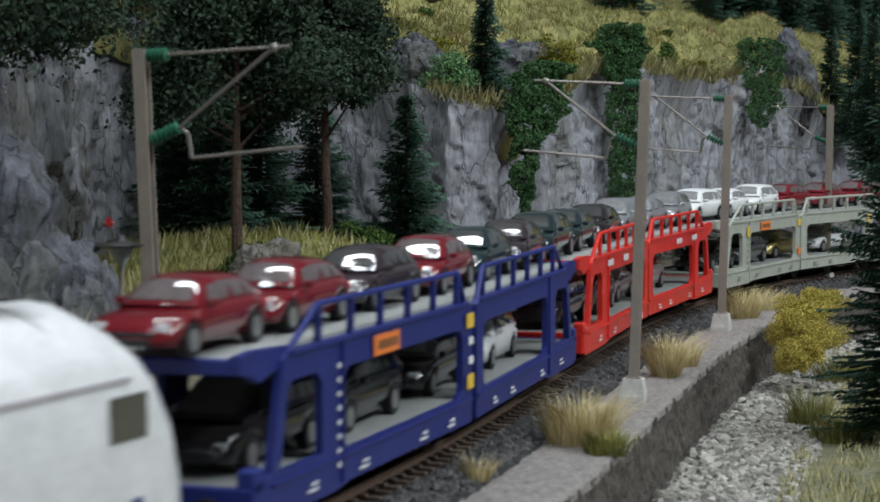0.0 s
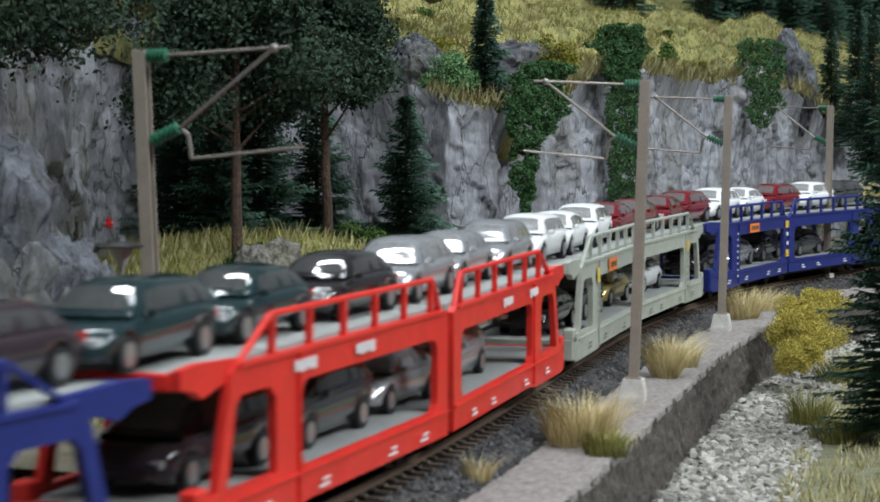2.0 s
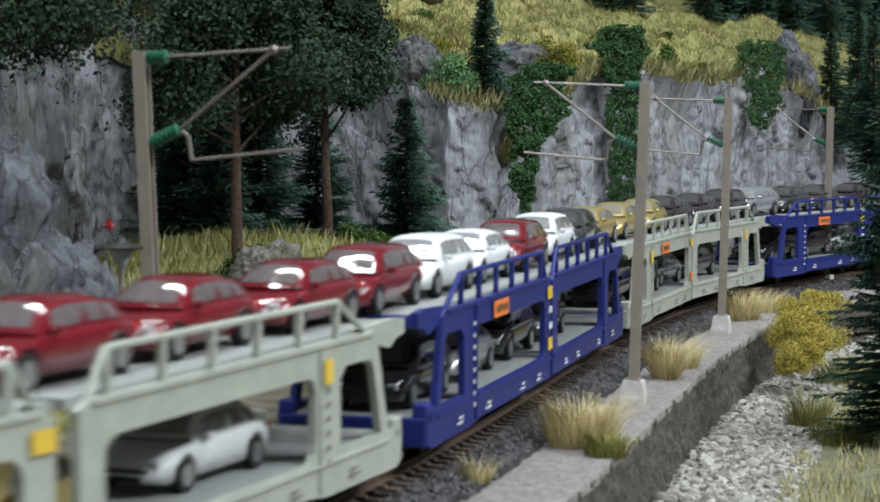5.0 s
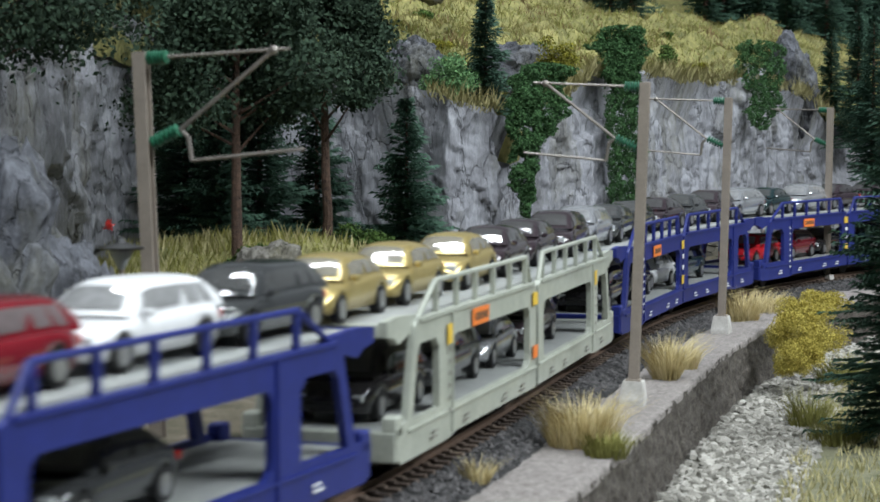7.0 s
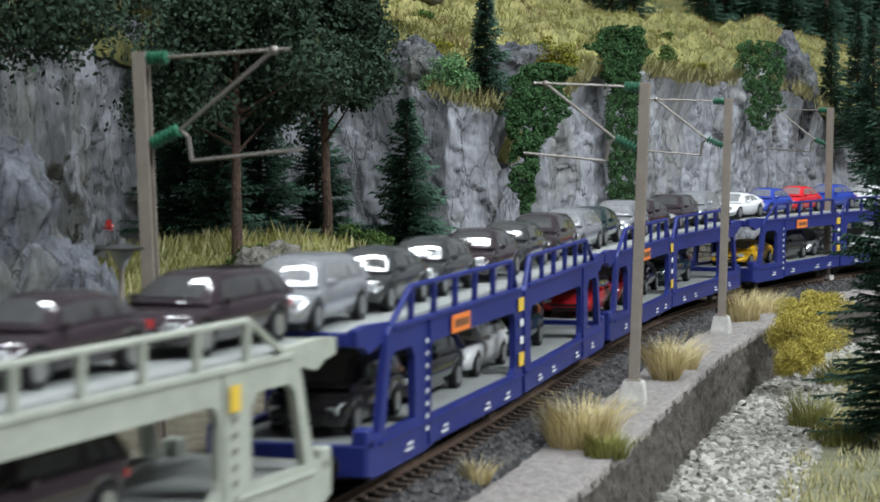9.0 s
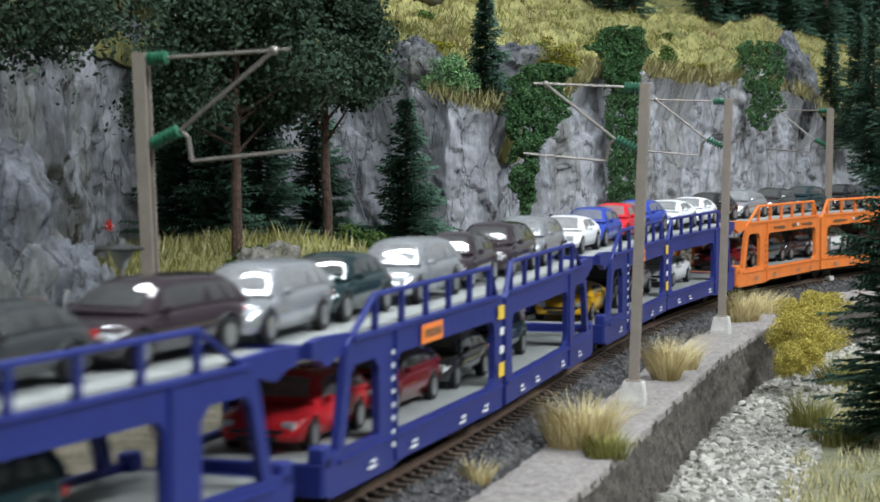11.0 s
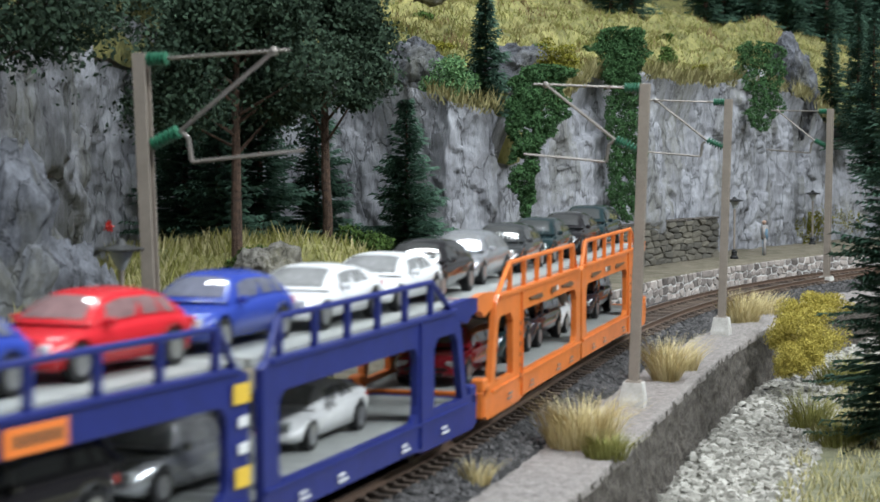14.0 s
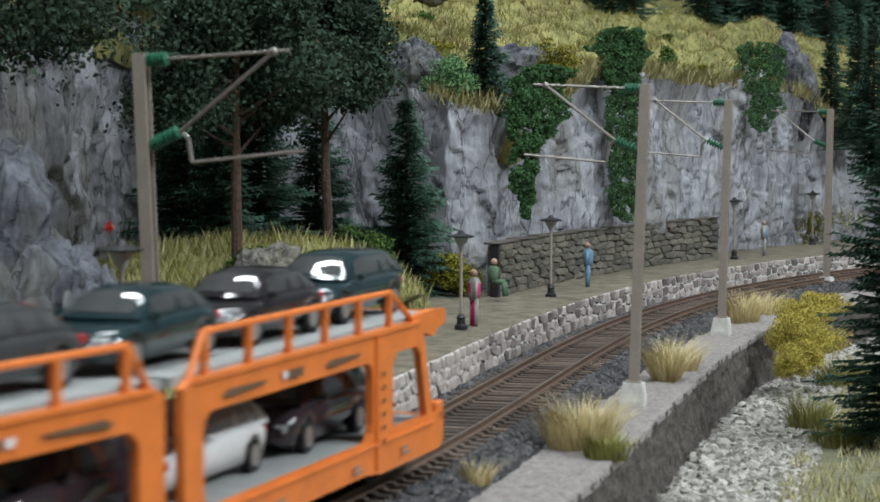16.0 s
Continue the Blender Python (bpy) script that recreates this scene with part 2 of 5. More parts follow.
def line(s, off=0.0):
    """Place in plan at the run s along the track, off metres to its right; and its heading."""
    x, y, a = np.interp(s, GS, GX), np.interp(s, GS, GY), np.interp(s, GS, GT)
    return x + off * math.sin(a), y - off * math.cos(a), a


def near(x, y):
    i = int(np.argmin((GX - x) ** 2 + (GY - y) ** 2))
    return GS[i]


def fbm(x, y, z, o=4):
    return noise.fractal((x, y, z), 1.0, 2.0, o)


# ---- ground, track bed and platform ----
def strip(name, prof, s0, s1, ds, material, rough=0.0, label="", smooth=True):
    """A sheet along the track: prof is a list of (offset, height)."""
    vs, fs, n = [], [], len(prof)
    ss = np.arange(s0, s1 + 1e-6, ds)
    for s in ss:
        for o, z in prof:
            x, y, _ = line(s, o)
            w = rough * fbm(x * 1.3, y * 1.3, z + 3)
            vs.append((x + w, y, z + w))
    for i in range(len(ss) - 1):
        for j in range(n - 1):
            a = i * n + j
            fs.append((a, a + 1, a + n + 1, a + n))
    return tagged(link(name, raw(name, vs, fs, material, smooth)), label, "", "", "structure")


def dense(prof, k):
    out = []
    for (a, b), (c, d) in zip(prof, prof[1:]):
        m = max(1, int(abs(c - a) / k + abs(d - b) / k))
        out += [(a + (c - a) * i / m, b + (d - b) * i / m) for i in range(m)]
    return out + [prof[-1]]


strip("ground", dense([(-60, -2.9), (-3.2, -2.9), (2.7, -2.9), (4.2, -2.75), (8, -2.7), (16, -2.5), (40, -2.3)], 2.0), -55, 125, 1.5, SAND, 0.1, "pale sandy layout ground")
strip("track_bed", dense([(-2.35, -0.9), (-2.1, -0.5), (-1.55, -0.22), (1.35, -0.24), (1.9, -0.52), (2.15, -0.6), (2.2, -2.5)], 0.35), -55, 118, 0.5, BALLAST, 0.05, "dark ballast bed under the track")
strip("platform", dense([(-1.93, -0.8), (-1.94, 0.68), (-2.2, 0.7), (-8.5, 0.72)], 0.5), -28, 112, 0.6, EARTH, 0.05, "brown earth platform beside the track")


def stones(n, where, size, seed, flat=0.7):
    """Many small angular stones as one list of vertices and faces. where(rng) gives a place."""
    rng = np.random.RandomState(seed)
    vs, fs = [], []
    base = np.array([(-1, -1, 0), (1, -1, 0), (1, 1, 0), (-1, 1, 0), (-0.6, -0.6, 1), (0.7, -0.5, 1), (0.5, 0.7, 1), (-0.6, 0.5, 1)], float)
    for _ in range(n):
        x, y, z = where(rng)
        r = size * rng.uniform(0.55, 1.3)
        p = (base + rng.uniform(-0.3, 0.3, base.shape)) * (r, r * rng.uniform(0.6, 1), r * flat)
        a, b = rng.uniform(0, 6.28), rng.uniform(-0.5, 0.5)
        c, s = math.cos(a), math.sin(a)
        px, py = p[:, 0] * c - p[:, 1] * s, p[:, 0] * s + p[:, 1] * c
        pz = p[:, 2] + px * b
        k = len(vs)
        vs += [(x + i, y + j, z + h) for i, j, h in zip(px, py, pz)]
        fs += [(k + 4, k + 5, k + 6, k + 7), (k, k + 1, k + 5, k + 4), (k + 1, k + 2, k + 6, k + 5), (k + 2, k + 3, k + 7, k + 6), (k + 3, k, k + 4, k + 7)]
    return vs, fs


def ballast_spot(rng):
    s, o = -30 + 120 * rng.rand() ** 1.25, rng.uniform(-2.0, 2.15)
    x, y, _ = line(s, o)
    return x, y, (-0.33 if abs(o) < 1.3 else -0.25) if -1.6 < o < 1.4 else (-0.28 - (o - 1.4) * 0.5 if o > 0 else -0.35)


tagged(link("ballast_stones", raw("ballast_stones", *stones(34000, ballast_spot, 0.075, 4), PEBBLE)), "loose dark grey ballast chips between the sleepers", "ballast", "", "stuff")


def railway_track():
    root = tagged(new("railway_track"), "rusty brown rails on dark wooden sleepers", "railway track")
    for side in (-1, 1):
        pr = [(-0.08, -0.17), (-0.08, -0.145), (-0.018, -0.12), (-0.018, -0.05), (-0.038, -0.04), (-0.038, 0.0), (0.038, 0.0), (0.038, -0.04), (0.018, -0.05), (0.018, -0.12), (0.08, -0.145), (0.08, -0.17)]
        vs, fs, n = [], [], len(pr)
        ss = np.arange(-50, 118, 0.8)
        for s in ss:
            for o, z in pr:
                x, y, _ = line(s, side * 0.7625 + o)
                vs.append((x, y, z))
        for i in range(len(ss) - 1):
            for j in range(n):
                a, b = i * n + j, i * n + (j + 1) % n
                fs.append((a, b, b + n, a + n))
        ob = link("rail", raw("rail", vs, fs, RAIL), root)
        vs = [(*line(s, side * 0.7625 + o)[:2], 0.003) for s in ss for o in (-0.022, 0.022)]
        link("rail_head", raw("rail_head", vs, [(2 * i, 2 * i + 1, 2 * i + 3, 2 * i + 2) for i in range(len(ss) - 1)], RAILTOP), ob, "worn shiny running surface")
    bm = bmesh.new()
    box(bm, -0.095, 0.095, -1.3, 1.3, -0.36, -0.17, 0.015)
    for y in (-0.95, -0.57, 0.57, 0.95):
        box(bm, -0.1, 0.1, y - 0.07, y + 0.07, -0.17, -0.13)
    me = to_mesh("sleeper", bm, SLEEPER)
    rng = random.Random(2)
    for i in range(262):
        s = -42 + i * 0.56
        x, y, a = line(s)
        put(link("sleeper", me, root), x, y, rng.uniform(-0.012, 0.006), math.degrees(a) + rng.uniform(-1, 1))


railway_track()


# ---- cliff, hill and boulders ----
CLIFF = [(-30, 30, 12), (-16, 44, 12), (-12.6, 58, 11.5), (-11.6, 68, 11.2), (-9.6, 76, 10.4), (-5.5, 78, 9.6), (-2.2, 76.5, 8.6), (0.5, 75.8, 7.9), (2.7, 76.8, 7.25), (4.6, 81, 7.9),
         (6.5, 85, 9.2), (8.7, 89, 9.4), (11.0, 93.5, 9.3), (13.8, 99, 9.2), (17, 105, 9.3), (19.8, 110, 8.9), (22.3, 114, 7.4), (26, 119, 6.0), (36, 128, 5), (60, 140, 6)]
CU = np.array([0] + [math.hypot(b[0] - a[0], b[1] - a[1]) for a, b in zip(CLIFF, CLIFF[1:])]).cumsum()


def cliff_at(u):
    return tuple(float(np.interp(u, CU, [c[i] for c in CLIFF])) for i in range(3))


def facet(x, z, sc, lie, seed):
    """Planes of broken rock: each cell has an offset and a tilt of its own; also how near its edge is."""
    d, p = noise.voronoi((x * sc, z * sc * lie, seed))
    c = p[0]
    a, b, e = (noise.cell((c.x * 91 + k * 17.3, c.y * 77, c.z * 53 + seed)) for k in (0, 1, 2))
    return a * 0.9 + b * 0.9 * (x * sc - c.x) + e * 0.9 * (z * sc * lie - c.y), max(0.0, 1 - (d[1] - d[0]) * 9)


def rock_wall():
    """The cliff: upright broken planes with clefts and thin ledges."""
    vs, fs = [], []
    us, nz = np.arange(0, CU[-1] - 20, 0.115), 96
    for u in us:
        x, y, top = cliff_at(u)
        x2, y2, _ = cliff_at(u + 0.5)
        tx, ty = x2 - x, y2 - y
        ln = math.hypot(tx, ty) or 1
        nx, ny = ty / ln, -tx / ln
        top += 0.3 * fbm(u * 0.5, 0, 7)
        for j in range(nz):
            f = j / (nz - 1)
            z = -1.0 + (top + 1.0) * f
            q = u + 0.45 * fbm(u * 0.35, z * 0.3, 12)
            f1, e1 = facet(q, z + 0.4 * fbm(u * 0.6, z * 0.6, 2), 0.42, 0.3, 1.5)
            f2, e2 = facet(q, z, 1.15, 0.4, 4.5)
            f3 = facet(q, z, 3.0, 0.5, 8.5)[0]
            d = 0.75 * fbm(q * 0.2, z * 0.04, 1) + 0.34 * f1 + 0.17 * f2 + 0.075 * f3 - 0.08 * e1 * e1 - 0.04 * e2
            d += 0.1 * fbm(q * 1.4, z * 0.5, 5) + 0.05 * fbm(q * 7, z * 2.6, 6) - 0.35 * f - 0.5 - 0.8 * max(0.0, 1 - f * 2.6)
            if f > 0.6:
                d = max(d, -0.55 - (1 - f) * 3)
            vs.append((x + nx * d, y + ny * d, z))
    for i in range(len(us) - 1):
        for j in range(nz - 1):
            a = i * nz + j
            fs.append((a, a + nz, a + nz + 1, a + 1))
    me = raw("cliff", vs, fs, ROCK, True)
    tagged(link("cliff", me), "grey weathered rock cliff with upright clefts", "cliff", "", "structure")


rock_wall()


def hill():
    """The slope behind the cliff, in rays that fan out from the front of the layout."""
    cu = [c[0] / c[1] for c in CLIFF]
    vs, fs = [], []
    us, nw = np.arange(-0.24, 0.33, 0.0045), 64
    for u in us:
        dc = float(np.interp(u, cu, [c[1] for c in CLIFF]))
        zc = float(np.interp(u, cu, [c[2] for c in CLIFF])) - 0.7
        df = float(np.interp(u, [-0.2, 0.0, 0.1, 0.2, 0.3], [112, 118, 134, 150, 160]))
        zf = H + df * float(np.interp(u, [-0.2, -0.02, 0.03, 0.1, 0.15, 0.2, 0.3], [0.078, 0.078, 0.078, 0.064, 0.056, 0.05, 0.05]))
        for j in range(nw):
            w = (max(0, j - 1) / (nw - 2)) ** 1.5 * (df - dc + 45)
            q = w / (df - dc)
            z = zc + (zf - zc) * q ** 0.85 + (1.3 * fbm(u * 30, w * 0.14, 3) + 0.45 * fbm(u * 120, w * 0.6, 8)) * min(1, 0.2 + w * 0.08)
            d = dc + float(np.interp(u, [0.03, 0.065], [1.6, 4.2])) + w
            vs.append((u * d, d + (0.5 if j == 0 else 0), z - (1.2 if j == 0 else 0)))
    for i in range(len(us) - 1):
        for j in range(nw - 1):
            a = i * nw + j
            fs.append((a, a + nw, a + nw + 1, a + 1))
    tagged(link("hillside", raw("hillside", vs, fs, GRASS, True)), "dry yellow grass hillside above the cliff", "hillside", "", "structure")
    return us, nw, vs


HU, HW, HV = hill()


def boulder(name, x, y, z, rx, ry, rz, seed, material=ROCK_B, label="grey weathered rock outcrop", turn=0, sub=6, amp=0.25):
    bm = bmesh.new()
    bmesh.ops.create_icosphere(bm, subdivisions=sub, radius=1)
    for v in bm.verts:
        p = v.co.copy()
        d = 1 + amp * fbm(p.x * 1.2 + seed, p.y * 1.2, p.z * 1.2) + 0.12 * (noise.cell((p.x * 3 + 0.5 * fbm(p.x * 2, p.y * 2, seed), p.y * 3, p.z * 2.2 + seed)) - 0.5) + 0.16 * abs(fbm(p.x * 2.2, p.y * 2.2 + seed, p.z * 1.3)) + 0.05 * abs(fbm(p.x * 8, p.y * 8 + seed, p.z * 5)) + 0.02 * fbm(p.x * 22, p.y * 22 + seed, p.z * 16)
        v.co = Vector((p.x * rx * d, p.y * ry * d, p.z * rz * d))
    ob = part(name, bm, material, None, "", True)
    put(ob, x, y, z, turn)
    return tagged(ob, label, "rock")


boulder("rock_outcrop", -10.9, 47, 0.8, 2.7, 4.5, 5.2, 3, amp=0.18)
boulder("rock_outcrop", -9.05, 49, 0.2, 1.25, 4.5, 3.3, 8, amp=0.18)
boulder("rock_outcrop", -5.2, 61.5, 2.15, 1.15, 1.6, 0.95, 5, PALEROCK, "small pale rock set in the turf")
m = MOUND1 = boulder("turf_mound", -8, 67, -0.4, 7.2, 9, 3.2, 11, MOSS, "turf mound with dry yellow-green grass", 0, 6, 0.2)
m["category"] = "mound"
m = MOUND2 = boulder("turf_mound", -9, 45, -1.5, 4.0, 10, 3.4, 13, MOSS, "turf mound with dry yellow-green grass", 0, 6, 0.15)
m["category"] = "mound"
boulder("rock_spire", 19.6, 113, 9.2, 1.3, 2.0, 2.6, 21, label="pale grey rock spire above the cliff")
boulder("rock_ledge", 3.3, 86, 8.9, 1.9, 1.5, 1.4, 23, label="grey rock ledge in the hillside")
boulder("rock_ledge", 9.6, 110, 15.6, 1.6, 1.5, 1.2, 31, ROCK, "grey rock ledge in the hillside", sub=5)
boulder("rock_ledge", -0.7, 93, 13.6, 1.4, 1.5, 1.0, 33, PALEROCK, "brown-grey rock ledge in the hillside", sub=5)
boulder("rock_ledge", 17.0, 112, 9.6, 1.3, 1.2, 0.8, 35, ROCK, "grey rock ledge in the hillside", sub=5)
boulder("rock_ledge", -1.2, 80.5, 8.7, 1.5, 1.5, 1.5, 29, label="grey rock ledge in the hillside")


# ---- retaining wall on the near side ----
def near_wall():
    root = tagged(new("retaining_wall"), "dark rubble retaining wall with a pale concrete top", "wall")
    prof = dense([(1.96, -2.2), (1.96, -0.68), (2.04, -0.6), (3.9, -0.6)], 0.25)
    prof2 = dense([(3.96, -0.66), (4.12, -2.9)], 0.12)
    for nm, pr, mt, am in (("coping", prof + [(3.99, -0.64), (3.99, -0.82)], CONC, 0.05), ("face", prof2, WALLST, 0.13)):
        vs, fs, n = [], [], len(pr)
        ss = np.arange(-42, 42, 0.16)
        for s in ss:
            for o, z in pr:
                g = 0.12 * fbm(s * 0.3, 0, 3)
                x, y, _ = line(s, o + g)
                w = am * fbm(s * 2.2, z * 2.6, o + 9) if nm == "face" else am * fbm(x * 2, y * 2, 1)
                vs.append((x + w, y, z + (w if nm != "face" else 0)))
        for i in range(len(ss) - 1):
            for j in range(n - 1):
                a = i * n + j
                fs.append((a, a + 1, a + n + 1, a + n))
        link(nm, raw(nm, vs, fs, mt, True), root)


near_wall()


def gravel_spot(rng):
    s, o = -25 + 70 * rng.rand(), 4.15 + 3.3 * rng.rand() ** 1.2
    x, y, _ = line(s, o)
    return x, y, -2.75 + 0.25 * rng.rand() ** 2 * (1 - (o - 4.15) / 3.5)


tagged(link("white_gravel", raw("white_gravel", *stones(9000, gravel_spot, 0.15, 9), GRAVEL)), "white angular gravel below the wall", "gravel", "", "stuff")


# ---- overhead line masts ----
def mast(px, py, base, h, tip, reach, flip=1, lean=0.0):
    """An H-section mast; the bracket points along the heading tip."""
    root = tagged(new("catenary_mast"), "grey-brown steel catenary mast on a pale concrete block", "mast", "masts beside the track")
    bm = bmesh.new()
    for sx in (-1, 1):
        box(bm, -0.13, 0.13, sx * 0.11 - 0.02, sx * 0.11 + 0.02, 0.3, h, 0.008)
    box(bm, -0.025, 0.025, -0.1, 0.1, 0.6, h)
    box(bm, -0.2, 0.2, -0.2, 0.2, 0.58, 0.66)
    part("post", bm, MAST, root)
    bm = bmesh.new()
    lathe(bm, [(0.46, -0.2), (0.46, 0.15), (0.36, 0.62)], 4)
    bmesh.ops.rotate(bm, cent=(0, 0, 0), matrix=Matrix.Rotation(radians(45), 3, "Z"), verts=bm.verts)
    part("foundation_block", bm, BLOCK, root, "pale concrete block")
    zt, zl = h - 0.12, h - 1.72
    bm = bmesh.new()
    rod(bm, (0.13, 0, zt), (reach, 0, zt + 0.03), 0.032, 8)
    part("top_arm", bm, WIRE, root)
    bm = bmesh.new()
    rod(bm, (0.72, 0, zl + 0.22), (reach - 0.35, 0, zt), 0.04, 8)
    bmesh.ops.create_icosphere(bm, subdivisions=2, radius=0.09, matrix=Matrix.Translation((reach - 0.32, 0, zt + 0.02)))
    part("brace", bm, WIRE, root)
    bm = bmesh.new()
    rod(bm, (0.95, 0, zl - 0.35), (reach + 0.2, 0, zl - 0.22), 0.032, 8)
    rod(bm, (0.78, 0, zl + 0.2), (0.9, 0, zl + 0.1), 0.04, 8)
    rod(bm, (0.9, 0, zl + 0.1), (0.95, 0, zl - 0.35), 0.045, 8)
    part("steady_arm", bm, WIRE, root)
    for a, b, nd in (((0.13, 0, zt), (0.55, 0, zt), 5), ((0.14, 0, zl), (0.72, 0, zl + 0.24), 6)):
        bm = bmesh.new()
        a, b = Vector(a), Vector(b)
        ln = (b - a).length
        pr = [(0.05, 0)]
        for i in range(nd):
            c = ln * (i + 0.5) / nd
            pr += [(0.055, c - 0.035), (0.13, c - 0.02), (0.13, c + 0.02), (0.055, c + 0.035)]
        lathe(bm, pr + [(0.05, ln)], 12)
        bmesh.ops.transform(bm, matrix=Matrix.Translation(a) @ (b - a).to_track_quat("Z", "Y").to_matrix().to_4x4(), verts=bm.verts)
        part("insulator", bm, INSUL, root, "dark green ribbed insulator")
    put(root, px, py, base, tip, 0, 0)
    root.matrix_basis = root.matrix_basis @ pose(0, 0, 0, 0, lean, 0)
    return root


MH = 8.43
for (mx, my, ml, lean) in ((5.07, 52.8, 2.95, -1.9), (10.1, 72.3, 2.95, -1.4), (18.05, 94.2, 2.95, -0.8)):
    mast(mx, my, -0.6, MH, math.degrees(line(near(mx, my))[2]) + 90, ml, 1, lean)
mast(-5.3, 38.0, -0.45, MH, math.degrees(line(near(-5.45, 38.0))[2]) - 90, 3.0, 1, -2.3)


# ---- plants ----
def cards(points, size, rng, up=0.0, aspect=0.55):
    """Small leaf faces at the points, turned at random."""
    n = len(points)
    p = np.asarray(points, float)
    d = rng.normal(size=(n, 3))
    d[:, 2] += up
    d /= np.linalg.norm(d, axis=1)[:, None]
    e = np.cross(d, rng.normal(size=(n, 3)))
    e /= np.linalg.norm(e, axis=1)[:, None]
    sz = size * rng.uniform(0.5, 1.4, (n, 1))
    d, e = d * sz, e * sz * aspect
    q = np.stack([p - d, p + e, p + d, p - e], 1).reshape(-1, 3)
    return q.tolist(), [(4 * i, 4 * i + 1, 4 * i + 2, 4 * i + 3) for i in range(n)]


def leafy_tree(x, y, z, h, r, trunk_h, seed, n=9000, leaf=0.135, tr=0.17):
    """A tapered trunk with limbs and an uneven crown of leaf clumps."""
    rng = np.random.RandomState(seed)
    root = tagged(put(new("leafy_tree"), x, y, z), "dark green broadleaf tree with a bare brown trunk", "tree")
    bm = bmesh.new()
    prev = Vector((0, 0, -0.4))
    for i in range(1, 9):
        q = Vector((0.12 * fbm(seed, i * 0.4, 0), 0.12 * fbm(seed, 0, i * 0.4), h * 0.9 * i / 8))
        rod(bm, prev, q + (q - prev) * 0.05, tr * (1.15 - 0.11 * (i - 1)), 9, tr * (1.15 - 0.11 * i))
        prev = q
    centres = []
    for i in range(34):
        a, f = rng.uniform(0, 6.28), rng.uniform(0, 1)
        zz = trunk_h + (h - trunk_h) * f
        rr = r * (1 - 0.55 * f) * rng.uniform(0.45, 1.05)
        c = Vector((rr * math.cos(a), rr * math.sin(a), zz + rng.uniform(-0.3, 0.5)))
        centres.append(c)
        rod(bm, (0, 0, max(1, zz - 1.2)), c, 0.06, 5, 0.02)
    part("trunk", bm, BARK, root)
    pts = []
    for c in centres:
        k = rng.uniform(0.7, 1.5) * r * 0.36
        m_ = n // len(centres)
        v = rng.normal(size=(m_, 3))
        v /= np.linalg.norm(v, axis=1)[:, None]
        v *= (rng.uniform(0.25, 1, (m_, 1)) ** 0.5) * k * (1 + 0.25 * rng.normal(size=(m_, 1)))
        v[:, 2] *= 0.7
        pts += (v + np.array(c)).tolist()
    link("crown", raw("crown", *cards(pts, leaf, rng), LEAFD), root)
    return root


def fir(x, y, z, h, r, seed, dens=1.0, label="dark green fir tree with drooping branches"):
    rng = np.random.RandomState(seed)
    root = tagged(put(new("fir_tree"), x, y, z), label, "tree")
    bm = bmesh.new()
    rod(bm, (0, 0, -0.4), (0, 0, h * 0.97), 0.035 * h ** 0.8, 8, 0.02)
    part("trunk", bm, BARK, root)
    vs, fs = [], []
    zz = 0.06 * h
    step = 0.16 / dens ** 0.5 * (h / 7) ** 0.5
    while zz < h * 0.99:
        f = zz / h
        reach = r * (1 - f) ** 0.8 * (0.86 + 0.22 * math.sin(zz * 5.0 / step * 0.16)) + 0.1
        for b in range(int(10 + 7 * (1 - f))):
            a = rng.uniform(0, 6.28)
            L = reach * rng.uniform(0.6, 1.12)
            droop = -0.30 + 0.55 * f + rng.uniform(-0.14, 0.14)
            ca, sa = math.cos(a), math.sin(a)
            ns = max(3, int(L / 0.15))
            for i in range(ns):
                t = (i + 0.7) / ns
                px, pz = L * t, zz + L * t * droop + 0.1 * L * t * t
                for sd in (-1, 0, 1):
                    w = (0.17 + 0.13 * L * (1 - t)) * rng.uniform(0.6, 1.3)
                    tx, ty, tz = px + w * (0.8 if sd else 1.3), sd * w, pz + rng.uniform(-0.16, 0.04)
                    k = len(vs)
                    for (ux, uy, uz) in ((px - 0.05, -0.03, pz - 0.02), (px + 0.05, 0.04, pz + 0.03), (tx, ty, tz)):
                        vs.append((ux * ca - uy * sa, ux * sa + uy * ca, uz))
                    fs.append((k, k + 1, k + 2))
        zz += step
    link("crown", raw("crown", vs, fs, FIR), root)
    return root


def bush(name, x, y, z, rx, ry, rz, seed, material, label, n=4200, leaf=0.06, category="bush", turn=0):
    rng = np.random.RandomState(seed)
    cs = rng.normal(size=(14, 3)) * 0.38
    pts = []
    for c in cs:
        v = rng.normal(size=(n // 14, 3))
        v /= np.linalg.norm(v, axis=1)[:, None]
        pts += ((v * rng.uniform(0.2, 1, (n // 14, 1)) ** 0.6 * 0.5 + c) * (rx, ry, rz)).tolist()
    ob = link(name, raw(name, *cards(pts, leaf, rng), material))
    put(ob, x, y, z, turn)
    return tagged(ob, label, category)


